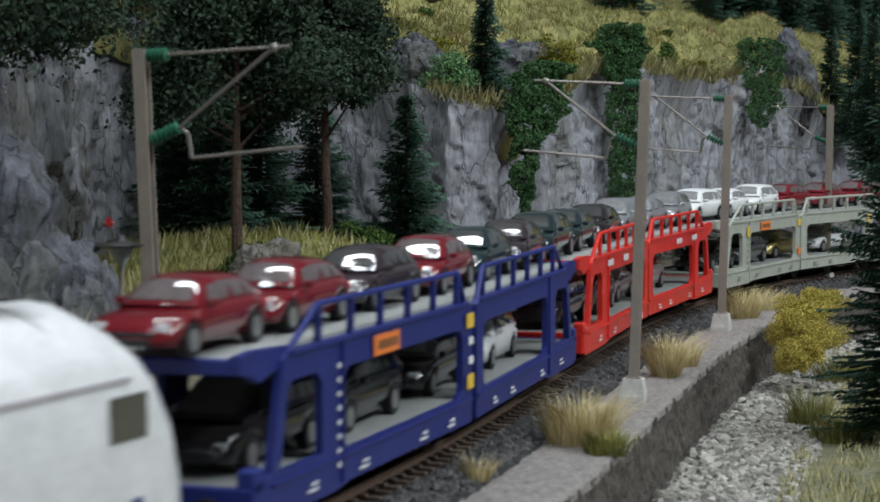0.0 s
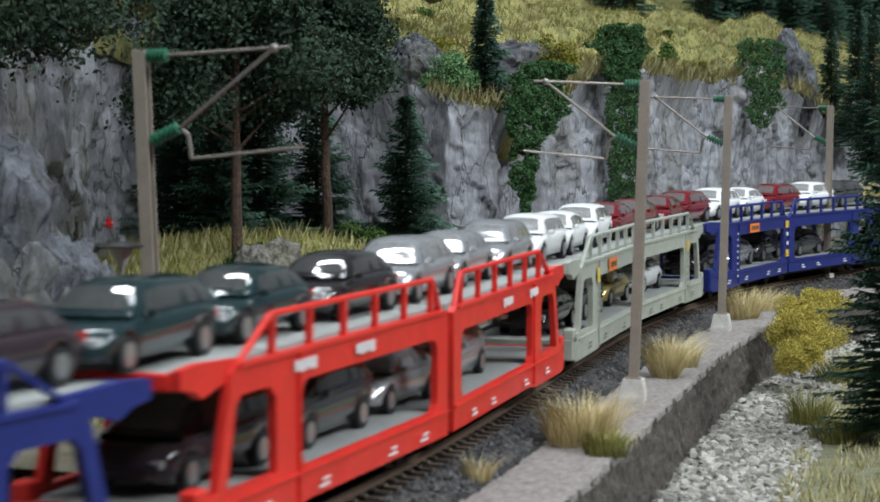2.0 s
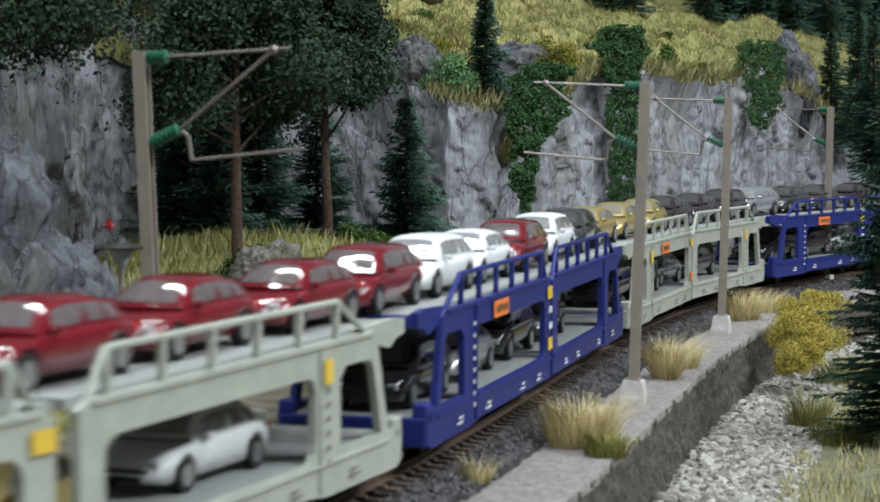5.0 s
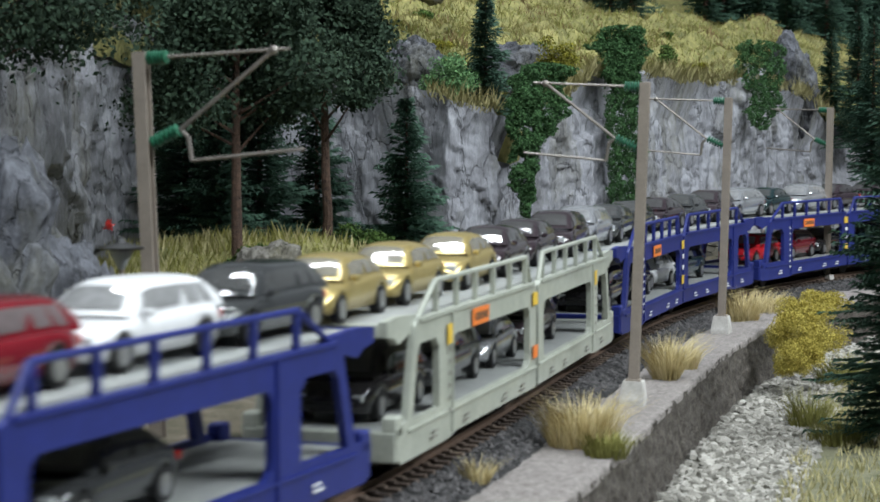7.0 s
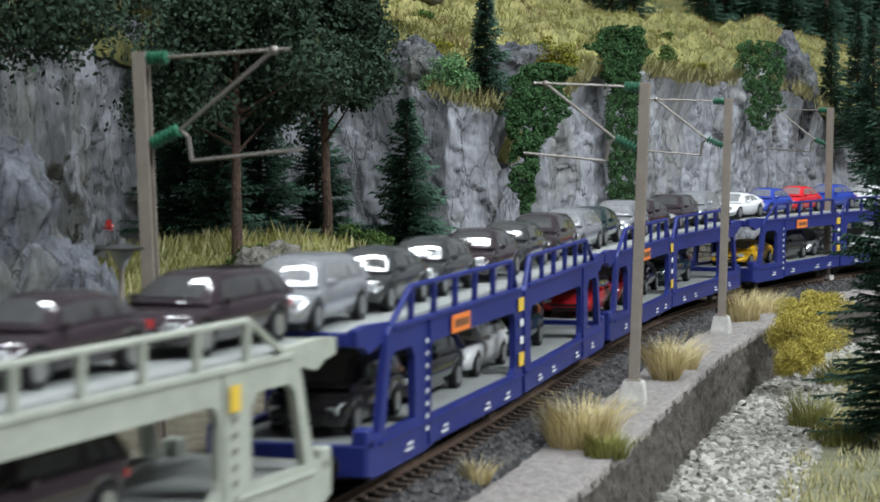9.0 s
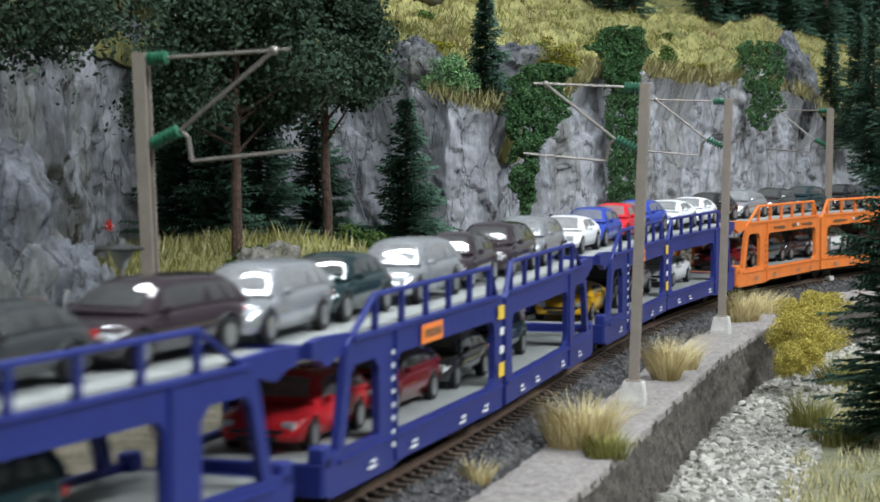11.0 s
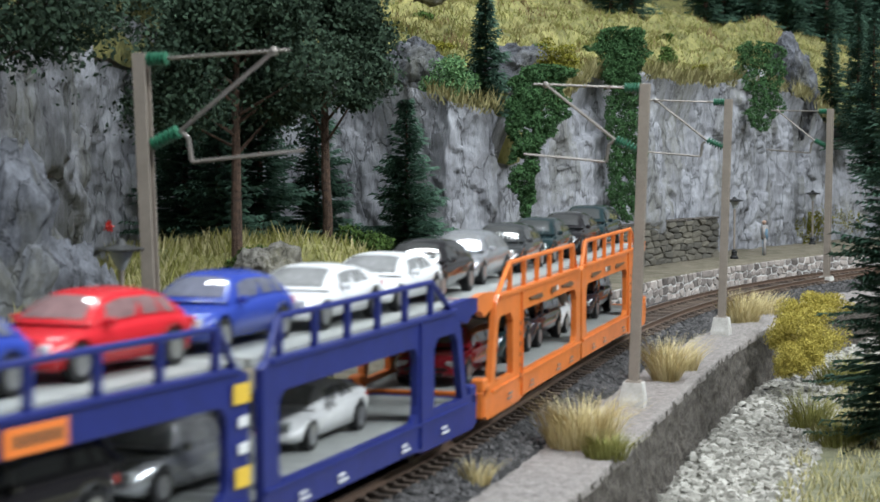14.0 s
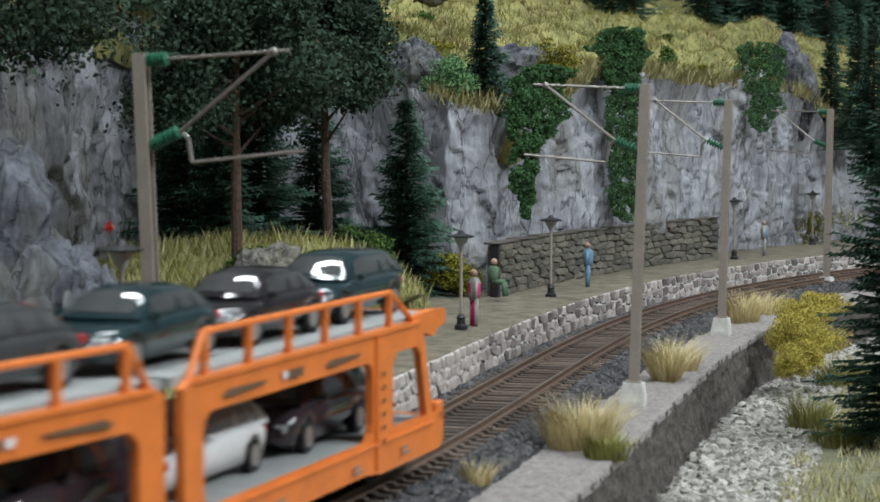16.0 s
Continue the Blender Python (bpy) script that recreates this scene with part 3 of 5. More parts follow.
def tuft(x, y, z, h, spread, n, seed, material=STRAW, label="tuft of dry straw-yellow grass", name="grass_tuft"):
    rng = np.random.RandomState(seed)
    vs, fs = [], []
    for i in range(n):
        a, r0 = rng.uniform(0, 6.28), spread * rng.rand() ** 0.7
        lean, hh = rng.uniform(0.05, 1.25), h * rng.uniform(0.25, 1.1)
        bx, by = r0 * math.cos(a), r0 * math.sin(a)
        a2 = a + rng.uniform(-0.8, 0.8)
        tx, ty = bx + lean * hh * math.cos(a2), by + lean * hh * math.sin(a2)
        w = 0.011
        px, py = -math.sin(a2 + 0.7) * w, math.cos(a2 + 0.7) * w
        k = len(vs)
        mx_, my_ = bx * 0.6 + tx * 0.4, by * 0.6 + ty * 0.4
        vs += [(bx - px, by - py, -0.05), (bx + px, by + py, -0.05), (mx_ + px * 0.8, my_ + py * 0.8, hh * 0.6), (mx_ - px * 0.8, my_ - py * 0.8, hh * 0.6), (tx, ty, hh)]
        fs += [(k, k + 1, k + 2, k + 3), (k + 3, k + 2, k + 4)]
    ob = link(name, raw(name, vs, fs, material))
    put(ob, x, y, z)
    return tagged(ob, label, "grass tuft")


def spot(u, v, d):
    """A place by its bearing from the origin: u to the right, v down, per metre of depth d."""
    return u * d, d, H - v * d


# trees behind the track
leafy_tree(*spot(-0.1005, 0.062, 63)[:2], 2.1, 11.5, 3.2, 4.6, 3, 52000, 0.09)
leafy_tree(*spot(-0.0565, 0.054, 70)[:2], 2.2, 12.5, 2.3, 5.0, 7, 44000, 0.09)
leafy_tree(-12.2, 71.5, 9.6, 7.5, 3.2, 1.2, 12, 16000)
leafy_tree(-9.6, 78.5, 9.6, 7.5, 3.4, 1.2, 15, 16000)
leafy_tree(-14.5, 64, 10, 7.5, 3.2, 1.2, 16, 14000)
leafy_tree(-13.4, 56, 0.0, 15, 4.6, 9.0, 18, 44000, 0.1)
leafy_tree(-9.2, 76, 1.0, 13.5, 4.2, 5.5, 19, 40000, 0.1)
fir(*spot(-0.0165, 0, 73.5)[:2], 0.6, 7.3, 2.15, 21, 1.3)
fir(-6.6, 74, 1.6, 8, 2.4, 22, 1.1)
fir(-9.2, 73, 1.6, 8.5, 2.6, 23, 1.1)
fir(-4.6, 75.5, 1.6, 6.5, 2.0, 24, 1.0)
fir(-7.9, 72, 2, 6.0, 2.1, 25, 1.0)
# firs on the hill
fir(*spot(0.0225, 0, 80)[:2], 7.3, 4.7, 1.25, 31)
fir(*spot(0.193, 0, 116)[:2], 6.3, 6.2, 1.3, 32)
fir(*spot(0.2065, 0, 114)[:2], 6.0, 7.5, 1.7, 33)
fir(*spot(0.214, 0, 108)[:2], 4.5, 8.5, 1.9, 34)
# near fir by the ravine
fir(13.3, 59, -2.8, 12.3, 2.5, 41, 0.8, "tall dark fir tree beside the gravel")
rng0 = random.Random(5)
PROTO = [fir(-30 + 3 * i, 150, 20, 7.5 + i, 2.0 + 0.15 * i, 50 + i, 0.55, "dark fir tree on the hilltop") for i in range(3)]


def hill_z(x, y):
    return HV[min(range(0, len(HV), 2), key=lambda q: (HV[q][0] - x) ** 2 + (HV[q][1] - y) ** 2)][2]


for i in range(110):
    u = -0.13 + 0.37 * (i + rng0.random()) / 110
    d = np.interp(u, [-0.2, 0.0, 0.1, 0.2, 0.3], [112, 118, 134, 150, 160]) + rng0.uniform(-1, 16)
    if -0.03 < u < 0.07 or 0.1 < u < 0.128:
        d += 22
    z = hill_z(u * d, d) - 0.5
    if i < 3:
        put(PROTO[i], u * d, d, z)
    else:
        copy_thing(PROTO[i % 3], pose(u * d * K, d * K, z * K, 0, 0, rng0.uniform(0, 360)))


for i in range(16):
    u = -0.02 + 0.225 * (i + rng0.random()) / 16
    d = float(np.interp(u, [c[0] / c[1] for c in CLIFF], [c[1] for c in CLIFF])) + rng0.uniform(2.5, 24)
    k = rng0.uniform(0.25, 0.6)
    bush("bush", u * d, d, hill_z(u * d, d) + k * 0.3, k * 1.5, k, k * 0.8, 200 + i, (BUSHG, BUSHO, IVY)[i % 3], "low scrub bush on the grassy hillside", 1400, 0.06)


def ivy(x, y, z, w, h, seed, material=IVY, label="green ivy hanging down the rock face", n=15000, depth=0.45, turn=25, leaf=0.055, tail=0.5):
    """A hanging mat of leaves, wide above and ragged towards its tail."""
    rng = np.random.RandomState(seed)
    pts = []
    while len(pts) < n:
        a, b, t = rng.uniform(-1.3, 1.3), rng.uniform(-1, 1), rng.uniform(-1.1, 1.1)
        wd = (tail + (1 - tail) * (0.5 + 0.5 * t)) * max(0.0, 1 - abs(t / 1.08) ** 6) ** 0.5 * (1 + 0.3 * fbm(seed, t * 2.0, 0))
        edge = 0.3 * fbm(a * 2 + seed, t * h * 0.7, 6)
        if abs(a) < wd + edge * 0.8 and fbm(a * w * 1.2, t * h * 0.8, seed + 9) > -0.42:
            lump = 0.5 + 0.6 * fbm(a * w * 1.1 + seed, t * h * 0.9, 2)
            pts.append((a * w / 2 + 0.2 * w * fbm(seed + 3, t * 1.5, 4), -depth * lump * math.sqrt(max(0, 1 - min(1, abs(a / 1.2)) ** 2)) + 0.2 * b, t * h / 2))
    ob = link("ivy", raw("ivy", *cards(pts, leaf, rng), material))
    put(ob, x, y, z, turn)
    return tagged(ob, label, "ivy")


def on_cliff(u, v, back=0.0):
    """Where the bearing u meets the cliff line, at the drop v."""
    best = min((abs(c[0] - u * c[1]), c[0], c[1]) for c in (cliff_at(t) for t in np.arange(0, CU[-1], 0.1)))
    x, y = best[1], best[2] + back
    return x, y, H - v * y


ivy(*on_cliff(0.0405, 0.006, -0.8), 1.6, 4.6, 2)
ivy(*on_cliff(0.048, -0.018, -0.9), 2.9, 2.9, 3)
ivy(*on_cliff(0.0885, -0.006, -1.0), 1.9, 7.4, 4, n=22000, tail=0.75)
ivy(*on_cliff(0.087, -0.040, -0.9), 2.9, 2.6, 5)
ivy(*on_cliff(0.1555, -0.027, -1.3), 3.3, 4.2, 6)
bush("bush", *spot(0.006, -0.029, 78.2), 1.0, 0.8, 0.9, 7, BUSHL, "pale green bush on the ledge", 4800)
bush("bush", *spot(0.058, -0.036, 84.5), 0.9, 0.8, 0.9, 8, BUSHO, "olive yellow bush on the cliff top")
bush("bush", *spot(0.112, -0.04, 94), 0.5, 0.5, 0.6, 9, BUSHG, "small green bush on the hillside", 1800)
bush("bush", *spot(-0.036, 0.052, 70), 1.0, 0.8, 0.55, 10, BUSHG, "low green bush at the foot of the tree")
bush("bush", *spot(0.008, 0.066, 73), 0.9, 0.8, 0.8, 11, BUSHO, "olive brown scrub beside the platform")
bush("bush", *spot(0.183, 0.042, 112), 2.1, 1.0, 1.3, 12, BUSHO, "olive green bush beside the platform")
bush("bush", *spot(-0.094, 0.062, 62), 1.2, 0.8, 0.5, 13, BUSHG, "low dark green bush at the foot of the tree")
bush("red_flower", *spot(-0.1636, 0.042, 46.5), 0.12, 0.12, 0.14, 77, LENSR, "small cluster of red flowers on the mound", 140, 0.03, "flower")
for i, (u, v, d, sx, sz) in enumerate(((0.189, 0.080, 73.5, 0.95, 0.5), (0.178, 0.084, 72, 0.95, 0.55), (0.170, 0.094, 70.5, 0.6, 0.9), (0.179, 0.097, 70, 0.85, 1.0), (0.190, 0.094, 71, 0.75, 0.9), (0.174, 0.109, 69, 0.55, 0.75), (0.183, 0.107, 69.5, 0.6, 0.6))):
    bush("flowering_bush", *spot(u, v, d), sx, 0.8, sz, 60 + i, YELLOW, "mustard yellow bush hanging over the wall", 6500, 0.034)

# grass tufts along the wall
for i, (u, v, d, h, sp, n, mt, lb) in enumerate((
        (0.070, 0.151, 45.4, 1.1, 0.75, 520, STRAW, "tuft of dry straw-yellow grass"), (0.083, 0.1575, 44.1, 0.55, 0.45, 320, GREENG, "tuft of fresh green grass"),
        (0.1125, 0.119, 58.3, 1.3, 0.36, 420, STRAW, "tuft of dry straw-yellow grass"), (0.122, 0.1135, 61, 0.8, 0.35, 160, STRAW, "tuft of dry straw-yellow grass"),
        (0.150, 0.0895, 77.4, 1.2, 0.6, 380, STRAW, "tuft of dry straw-yellow grass"), (0.160, 0.0855, 81, 0.9, 0.7, 300, STRAW, "tuft of dry straw-yellow grass"),
        (0.184, 0.1435, 63.0, 1.3, 0.6, 300, GREENG, "tuft of olive grass beside the gravel"), (0.2, 0.151, 60, 0.9, 0.9, 360, GREENG, "tuft of olive grass beside the gravel"),
        (0.2, 0.122, 74, 1.3, 0.9, 360, GREENG, "tuft of olive grass beside the gravel"), (0.018, 0.17, 40.2, 0.5, 0.3, 90, STRAW, "small tuft of dry grass"))):
    tuft(*spot(u, v, d), h, sp, int(n * 1.8), 80 + i, mt, lb)


def turf(name, pts, h, seed, material, label, drape=0.0, wide=0.03):
    """Short grass over a slope, in one piece; drape lets the blades hang down the slope."""
    rng = np.random.RandomState(seed)
    vs, fs = [], []
    for x, y, z in pts:
        hh = h * rng.uniform(0.4, 1.2) * (1 + 0.6 * fbm(x * 0.7, y * 0.7, 5))
        a = rng.uniform(0, 6.28)
        dx, dy = 0.5 * hh * math.cos(a), 0.5 * hh * math.sin(a) - drape * hh
        k = len(vs)
        vs += [(x - wide, y, z - 0.05), (x + wide, y, z - 0.05), (x + dx, y + dy, z + hh * (1 - 0.55 * drape))]
        fs.append((k, k + 1, k + 2))
    return tagged(link(name, raw(name, vs, fs, material)), label, "grass", "", "stuff")


rg = np.random.RandomState(31)
HILL_SPOTS = ([], [], [])
for _ in range(120000):
    i, j = rg.randint(0, len(HU) - 1), 1 + int(rg.rand() * 45)
    a, b, c = HV[i * HW + j], HV[(i + 1) * HW + j], HV[i * HW + j + 1]
    p, q = rg.rand(), rg.rand()
    pos = tuple(a[k] + p * (b[k] - a[k]) + q * (c[k] - a[k]) for k in range(3))
    kind = fbm(pos[0] * 0.33, pos[1] * 0.16, 21) + 0.35 * rg.normal() * 0.6
    HILL_SPOTS[0 if kind > 0.06 else 1 if kind > -0.4 else 2].append(pos)
turf("hill_grass", HILL_SPOTS[0], 0.45, 3, HSTRAW, "dry straw-yellow grass on the hillside", 0.6, 0.025)
turf("hill_grass", HILL_SPOTS[1], 0.4, 13, HOLIVE, "olive green grass on the hillside", 0.4, 0.03)
turf("hill_heath", HILL_SPOTS[2], 0.3, 14, HBROWN, "low brown heath on the hillside", 0.2, 0.04)

# grass that hangs over the brow of the cliff
rim = []
for u_ in np.arange(0, CU[-1] - 22, 0.012):
    x, y, z = cliff_at(u_)
    if fbm(u_ * 0.4, 3, 8) > -0.15:
        rim.append((x + rg.uniform(-0.2, 0.2), y + rg.uniform(0.0, 1.2), z + rg.uniform(-0.2, 0.25) + 0.3 * fbm(u_ * 0.5, 0, 7)))
turf("brow_grass", rim, 0.75, 15, HSTRAW, "long dry grass hanging over the brow of the cliff", 0.55, 0.025)


def mound_turf(ob, n, h, seed):
    rr = np.random.RandomState(seed)
    o = ob.matrix_basis.translation / K
    ps = [tuple(v.co / K + o) for v in ob.data.vertices if v.co.z > 0.8 * K and v.normal.z > 0.2]
    return [tuple(np.array(ps[rr.randint(len(ps))]) + (rr.uniform(-0.15, 0.15), rr.uniform(-0.15, 0.15), 0)) for _ in range(n)]


turf("mound_grass", mound_turf(MOUND1, 9000, 0.4, 3), 0.42, 5, GREENG, "olive and straw grass on the turf mound")
turf("mound_straw", mound_turf(MOUND1, 4500, 0.4, 4) + mound_turf(MOUND2, 4000, 0.4, 6), 0.5, 6, HSTRAW, "dry grass on the turf mound")


def bank_spots():
    rr = np.random.RandomState(8)
    out = []
    for _ in range(9000):
        s, o = rr.uniform(-25, 40), 7.0 + 6 * rr.rand() ** 1.3
        x, y, _a = line(s, o)
        if fbm(x * 0.5, y * 0.5, 2) > -0.25:
            out.append((x, y, -2.75))
    return out


turf("bank_grass", bank_spots(), 0.4, 9, HSTRAW, "dry grass on the bank beside the gravel")


# ---- platform furniture ----
def lamp_post(x, y, z):
    root = tagged(put(new("platform_lamp"), x, y, z), "dark iron platform lamp with a wide flat shade", "lamp", "lamps along the platform")
    bm = bmesh.new()
    lathe(bm, [(0.2, 0), (0.2, 0.1), (0.13, 0.16), (0.12, 0.3), (0.15, 0.34), (0.09, 0.42), (0.05, 0.46)], 12)
    part("base", bm, BLACK, root)
    bm = bmesh.new()
    rod(bm, (0, 0, 0.4), (0, 0, 2.5), 0.05, 10)
    part("pole", bm, MAST, root)
    bm = bmesh.new()
    lathe(bm, [(0.06, 2.4), (0.22, 2.72), (0.24, 2.76)], 14)
    part("globe", bm, LAMPW, root, "milky glass cone")
    bm = bmesh.new()
    lathe(bm, [(0.38, 2.75), (0.43, 2.79), (0.12, 2.87), (0.05, 2.97)], 16)
    part("shade", bm, BLACK, root)
    return root


for u, d in ((0.0105, 60.5), (0.055, 73), (0.1458, 96.5), (0.1845, 109.5)):
    lamp_post(u * d, d, 0.71)
lamp_post(-5.75, 36.4, 1.6)


def figurine(x, y, z, turn, legs, top, label, seat=False):
    """A plain standing model figure in one mesh."""
    bm = bmesh.new()
    mats = [legs, top, mat("figure_head", (0.36, 0.23, 0.17), 0.7, 0, 0.8, 60)]

    def grow(i, fn):
        n0 = len(bm.faces)
        fn()
        bm.faces.ensure_lookup_table()
        for f in bm.faces[n0:]:
            f.material_index = i
    if seat:
        grow(0, lambda: [rod(bm, (0, s, 0.5), (0.4, s, 0.5), 0.09, 8) or rod(bm, (0.4, s, 0.5), (0.45, s, 0.0), 0.08, 8) for s in (-0.1, 0.1)])
        grow(1, lambda: lathe(bm, [(0.14, 0.42), (0.2, 0.7), (0.22, 0.98), (0.08, 1.08)], 10))
        grow(2, lambda: bmesh.ops.create_icosphere(bm, subdivisions=2, radius=0.13, matrix=Matrix.Translation((0.02, 0, 1.2))))
    else:
        grow(0, lambda: [rod(bm, (0.02, s * 1.3, 0.0), (0, s, 0.85), 0.075, 8, 0.1) for s in (-0.1, 0.1)])
        grow(1, lambda: (lathe(bm, [(0.16, 0.78), (0.19, 1.0), (0.21, 1.32), (0.16, 1.42), (0.06, 1.5)], 10), [rod(bm, (0, s * 0.2, 1.38), (0.08, s * 0.26, 0.85), 0.06, 7) for s in (-1, 1)]))
        grow(2, lambda: bmesh.ops.create_icosphere(bm, subdivisions=2, radius=0.115, matrix=Matrix.Translation((0.02, 0, 1.62))))
    ob = part("figurine", bm, mats, None, "", True)
    put(ob, x, y, z, turn)
    return tagged(ob, label, "figurine")


PINK, GREYJ = mat("cloth_pink", (0.6, 0.03, 0.14), 0.8), mat("cloth_grey", (0.3, 0.28, 0.27), 0.8)
JEANS, GREENC = mat("cloth_blue", (0.14, 0.24, 0.33), 0.8), mat("cloth_green", (0.08, 0.14, 0.08), 0.8)
figurine(0.0170 * 61.5, 61.5, 0.71, 200, PINK, GREYJ, "plain model figure with pink trousers on the platform")
figurine(0.0265 * 71, 71, 0.9, -20, GREENC, GREENC, "plain seated model figure in green by the wall", True)
figurine(0.0735 * 78, 78, 0.71, 170, JEANS, JEANS, "plain model figure in blue on the platform")
figurine(0.1608 * 99.5, 99.5, 0.71, 170, JEANS, GREYJ, "plain model figure in grey on the platform")


# ---- the car transporter wagons ----
UL = 11.85  # one half of a wagon, from the joint to the outer end


def side_outline(x0, x1, z0, z1, r=0.22):
    """An opening with rounded corners in the x, z plane."""
    out = []
    for cx, cz, a0 in ((x1 - r, z1 - r, 0), (x0 + r, z1 - r, 90), (x0 + r, z0 + r, 180), (x1 - r, z0 + r, 270)):
        out += [(cx + r * math.cos(radians(a0 + 30 * k)), cz + r * math.sin(radians(a0 + 30 * k))) for k in range(4)]
    return out


def frame_plate(bm, outer, holes, y0, y1):
    """A plate with openings: outline and holes filled by triangles, given thickness."""
    from_ = []
    for ring in [outer] + holes:
        vv = [bm.verts.new((x, y0, z)) for x, z in ring]
        from_ += [bm.edges.new((vv[i], vv[(i + 1) % len(vv)])) for i in range(len(vv))]
    r = bmesh.ops.triangle_fill(bm, use_beauty=True, use_dissolve=True, edges=from_)
    faces = [g for g in r["geom"] if isinstance(g, bmesh.types.BMFace)]
    ex = bmesh.ops.extrude_face_region(bm, geom=faces)
    bmesh.ops.translate(bm, vec=(0, y1 - y0, 0), verts=[g for g in ex["geom"] if isinstance(g, bmesh.types.BMVert)])
    bmesh.ops.recalc_face_normals(bm, faces=bm.faces)


UNIT = {}


def unit_meshes(color):
    """The meshes of half a wagon; x runs from the joint to the outer end, y to the left."""
    if color in UNIT:
        return UNIT[color]
    P = WAGON[color]
    out = []
    outer = [(0.2, 0.48), (7.6, 0.48), (8.3, 0.4), (11.6, 0.4), (11.85, 0.5), (11.9, 1.05), (11.5, 1.12), (11.2, 1.16), (10.66, 2.85), (10.45, 2.98), (0.5, 2.98), (0.2, 2.86)]
    holes = [side_outline(0.85, 7.9, 1.03, 2.45, 0.3), [(8.95, 1.12), (10.86, 1.12), (10.5, 2.35), (10.3, 2.5), (9.2, 2.5), (8.95, 2.3)]]
    for sy in (-1, 1):
        bm = bmesh.new()
        frame_plate(bm, outer, holes, sy * 1.5, sy * 1.36)
        box(bm, 0.24, 11.2, sy * 1.5, sy * 1.545, 0.93, 0.99)
        box(bm, 0.5, 10.4, sy * 1.5, sy * 1.545, 2.9, 2.98)
        box(bm, 8.0, 8.07, sy * 1.5, sy * 1.55, 0.5, 2.9)
        out.append(("side_frame", to_mesh("side_frame", bm, P), ""))
        bm = bmesh.new()
        zt = 3.6
        rod(bm, (1.0, sy * 1.42, zt), (9.0, sy * 1.42, zt), 0.055, 6)
        rod(bm, (0.5, sy * 1.42, 2.95), (1.0, sy * 1.42, zt), 0.06, 6)
        rod(bm, (9.0, sy * 1.42, zt), (10.3, sy * 1.42, 2.95), 0.06, 6)
        for k in range(6):
            x = 1.05 + 7.9 * k / 5
            box(bm, x - 0.065, x + 0.065, sy * 1.42 - 0.05, sy * 1.42 + 0.05, 2.95, zt)
        out.append(("handrail", to_mesh("handrail", bm, P), ""))
    bm = bmesh.new()
    prism(bm, [(0.08, 2.9), (10.6, 2.9), (12.2, 2.86), (12.2, 3.0), (10.6, 3.04), (0.08, 3.04)], -1.36, 1.36)
    out.append(("upper_deck", to_mesh("upper_deck", bm, DECK), "grey upper loading deck"))
    bm = bmesh.new()
    prism(bm, [(10.2, 2.72), (10.9, 2.7), (11.5, 2.58), (11.8, 2.72), (12.25, 2.78), (12.25, 3.06), (11.6, 3.1), (10.2, 3.04)], 1.26, 1.42)
    prism(bm, [(10.2, 2.72), (10.9, 2.7), (11.5, 2.58), (11.8, 2.72), (12.25, 2.78), (12.25, 3.06), (11.6, 3.1), (10.2, 3.04)], -1.42, -1.26)
    box(bm, 12.12, 12.27, -1.26, 1.26, 2.76, 3.02, 0.03)
    out.append(("deck_end", to_mesh("deck_end", bm, P), "end frame of the upper deck"))
    bm = bmesh.new()
    prism(bm, [(0.08, 0.85), (11.8, 0.85), (11.8, 1.0), (0.08, 1.0)], -1.36, 1.36)
    out.append(("lower_deck", to_mesh("lower_deck", bm, DECK), "grey lower loading deck"))
    bm = bmesh.new()
    box(bm, 11.75, 11.92, -1.48, 1.48, 0.45, 1.02, 0.03)
    for sy in (-1, 1):
        box(bm, 11.5, 11.9, sy * 1.5, sy * 1.2, 0.9, 1.3, 0.04)
    out.append(("buffer_beam", to_mesh("buffer_beam", bm, P), ""))
    for sy in (-0.85, 0.85):
        bm = bmesh.new()
        rod(bm, (11.9, sy, 0.68), (12.2, sy, 0.68), 0.1, 10)
        rod(bm, (12.2, sy, 0.68), (12.27, sy, 0.68), 0.24, 14)
        out.append(("buffer", to_mesh("buffer", bm, BLACK), "black round buffer"))
    bm = bmesh.new()
    box(bm, 0.1, 11.3, -0.9, 0.9, 0.3, 0.84)
    box(bm, 11.3, 12.5, -0.12, 0.12, 0.4, 0.62)
    out.append(("underframe", to_mesh("underframe", bm, DARK), "black underframe with coupler"))
    for x in (1.1, 9.6):
        bm = bmesh.new()
        for sy in (-0.75, 0.75):
            rod(bm, (x, sy - 0.06, 0.42), (x, sy + 0.06, 0.42), 0.42, 18)
        rod(bm, (x, -0.8, 0.42), (x, 0.8, 0.42), 0.08, 8)
        out.append(("wheelset", to_mesh("wheelset", bm, DARK), "dark wheels on an axle"))
    UNIT[color] = out
    return out


MARKG = mat("grey_mark_and_hole", (0.2, 0.19, 0.17), 0.6, 0, 0.9, 80)


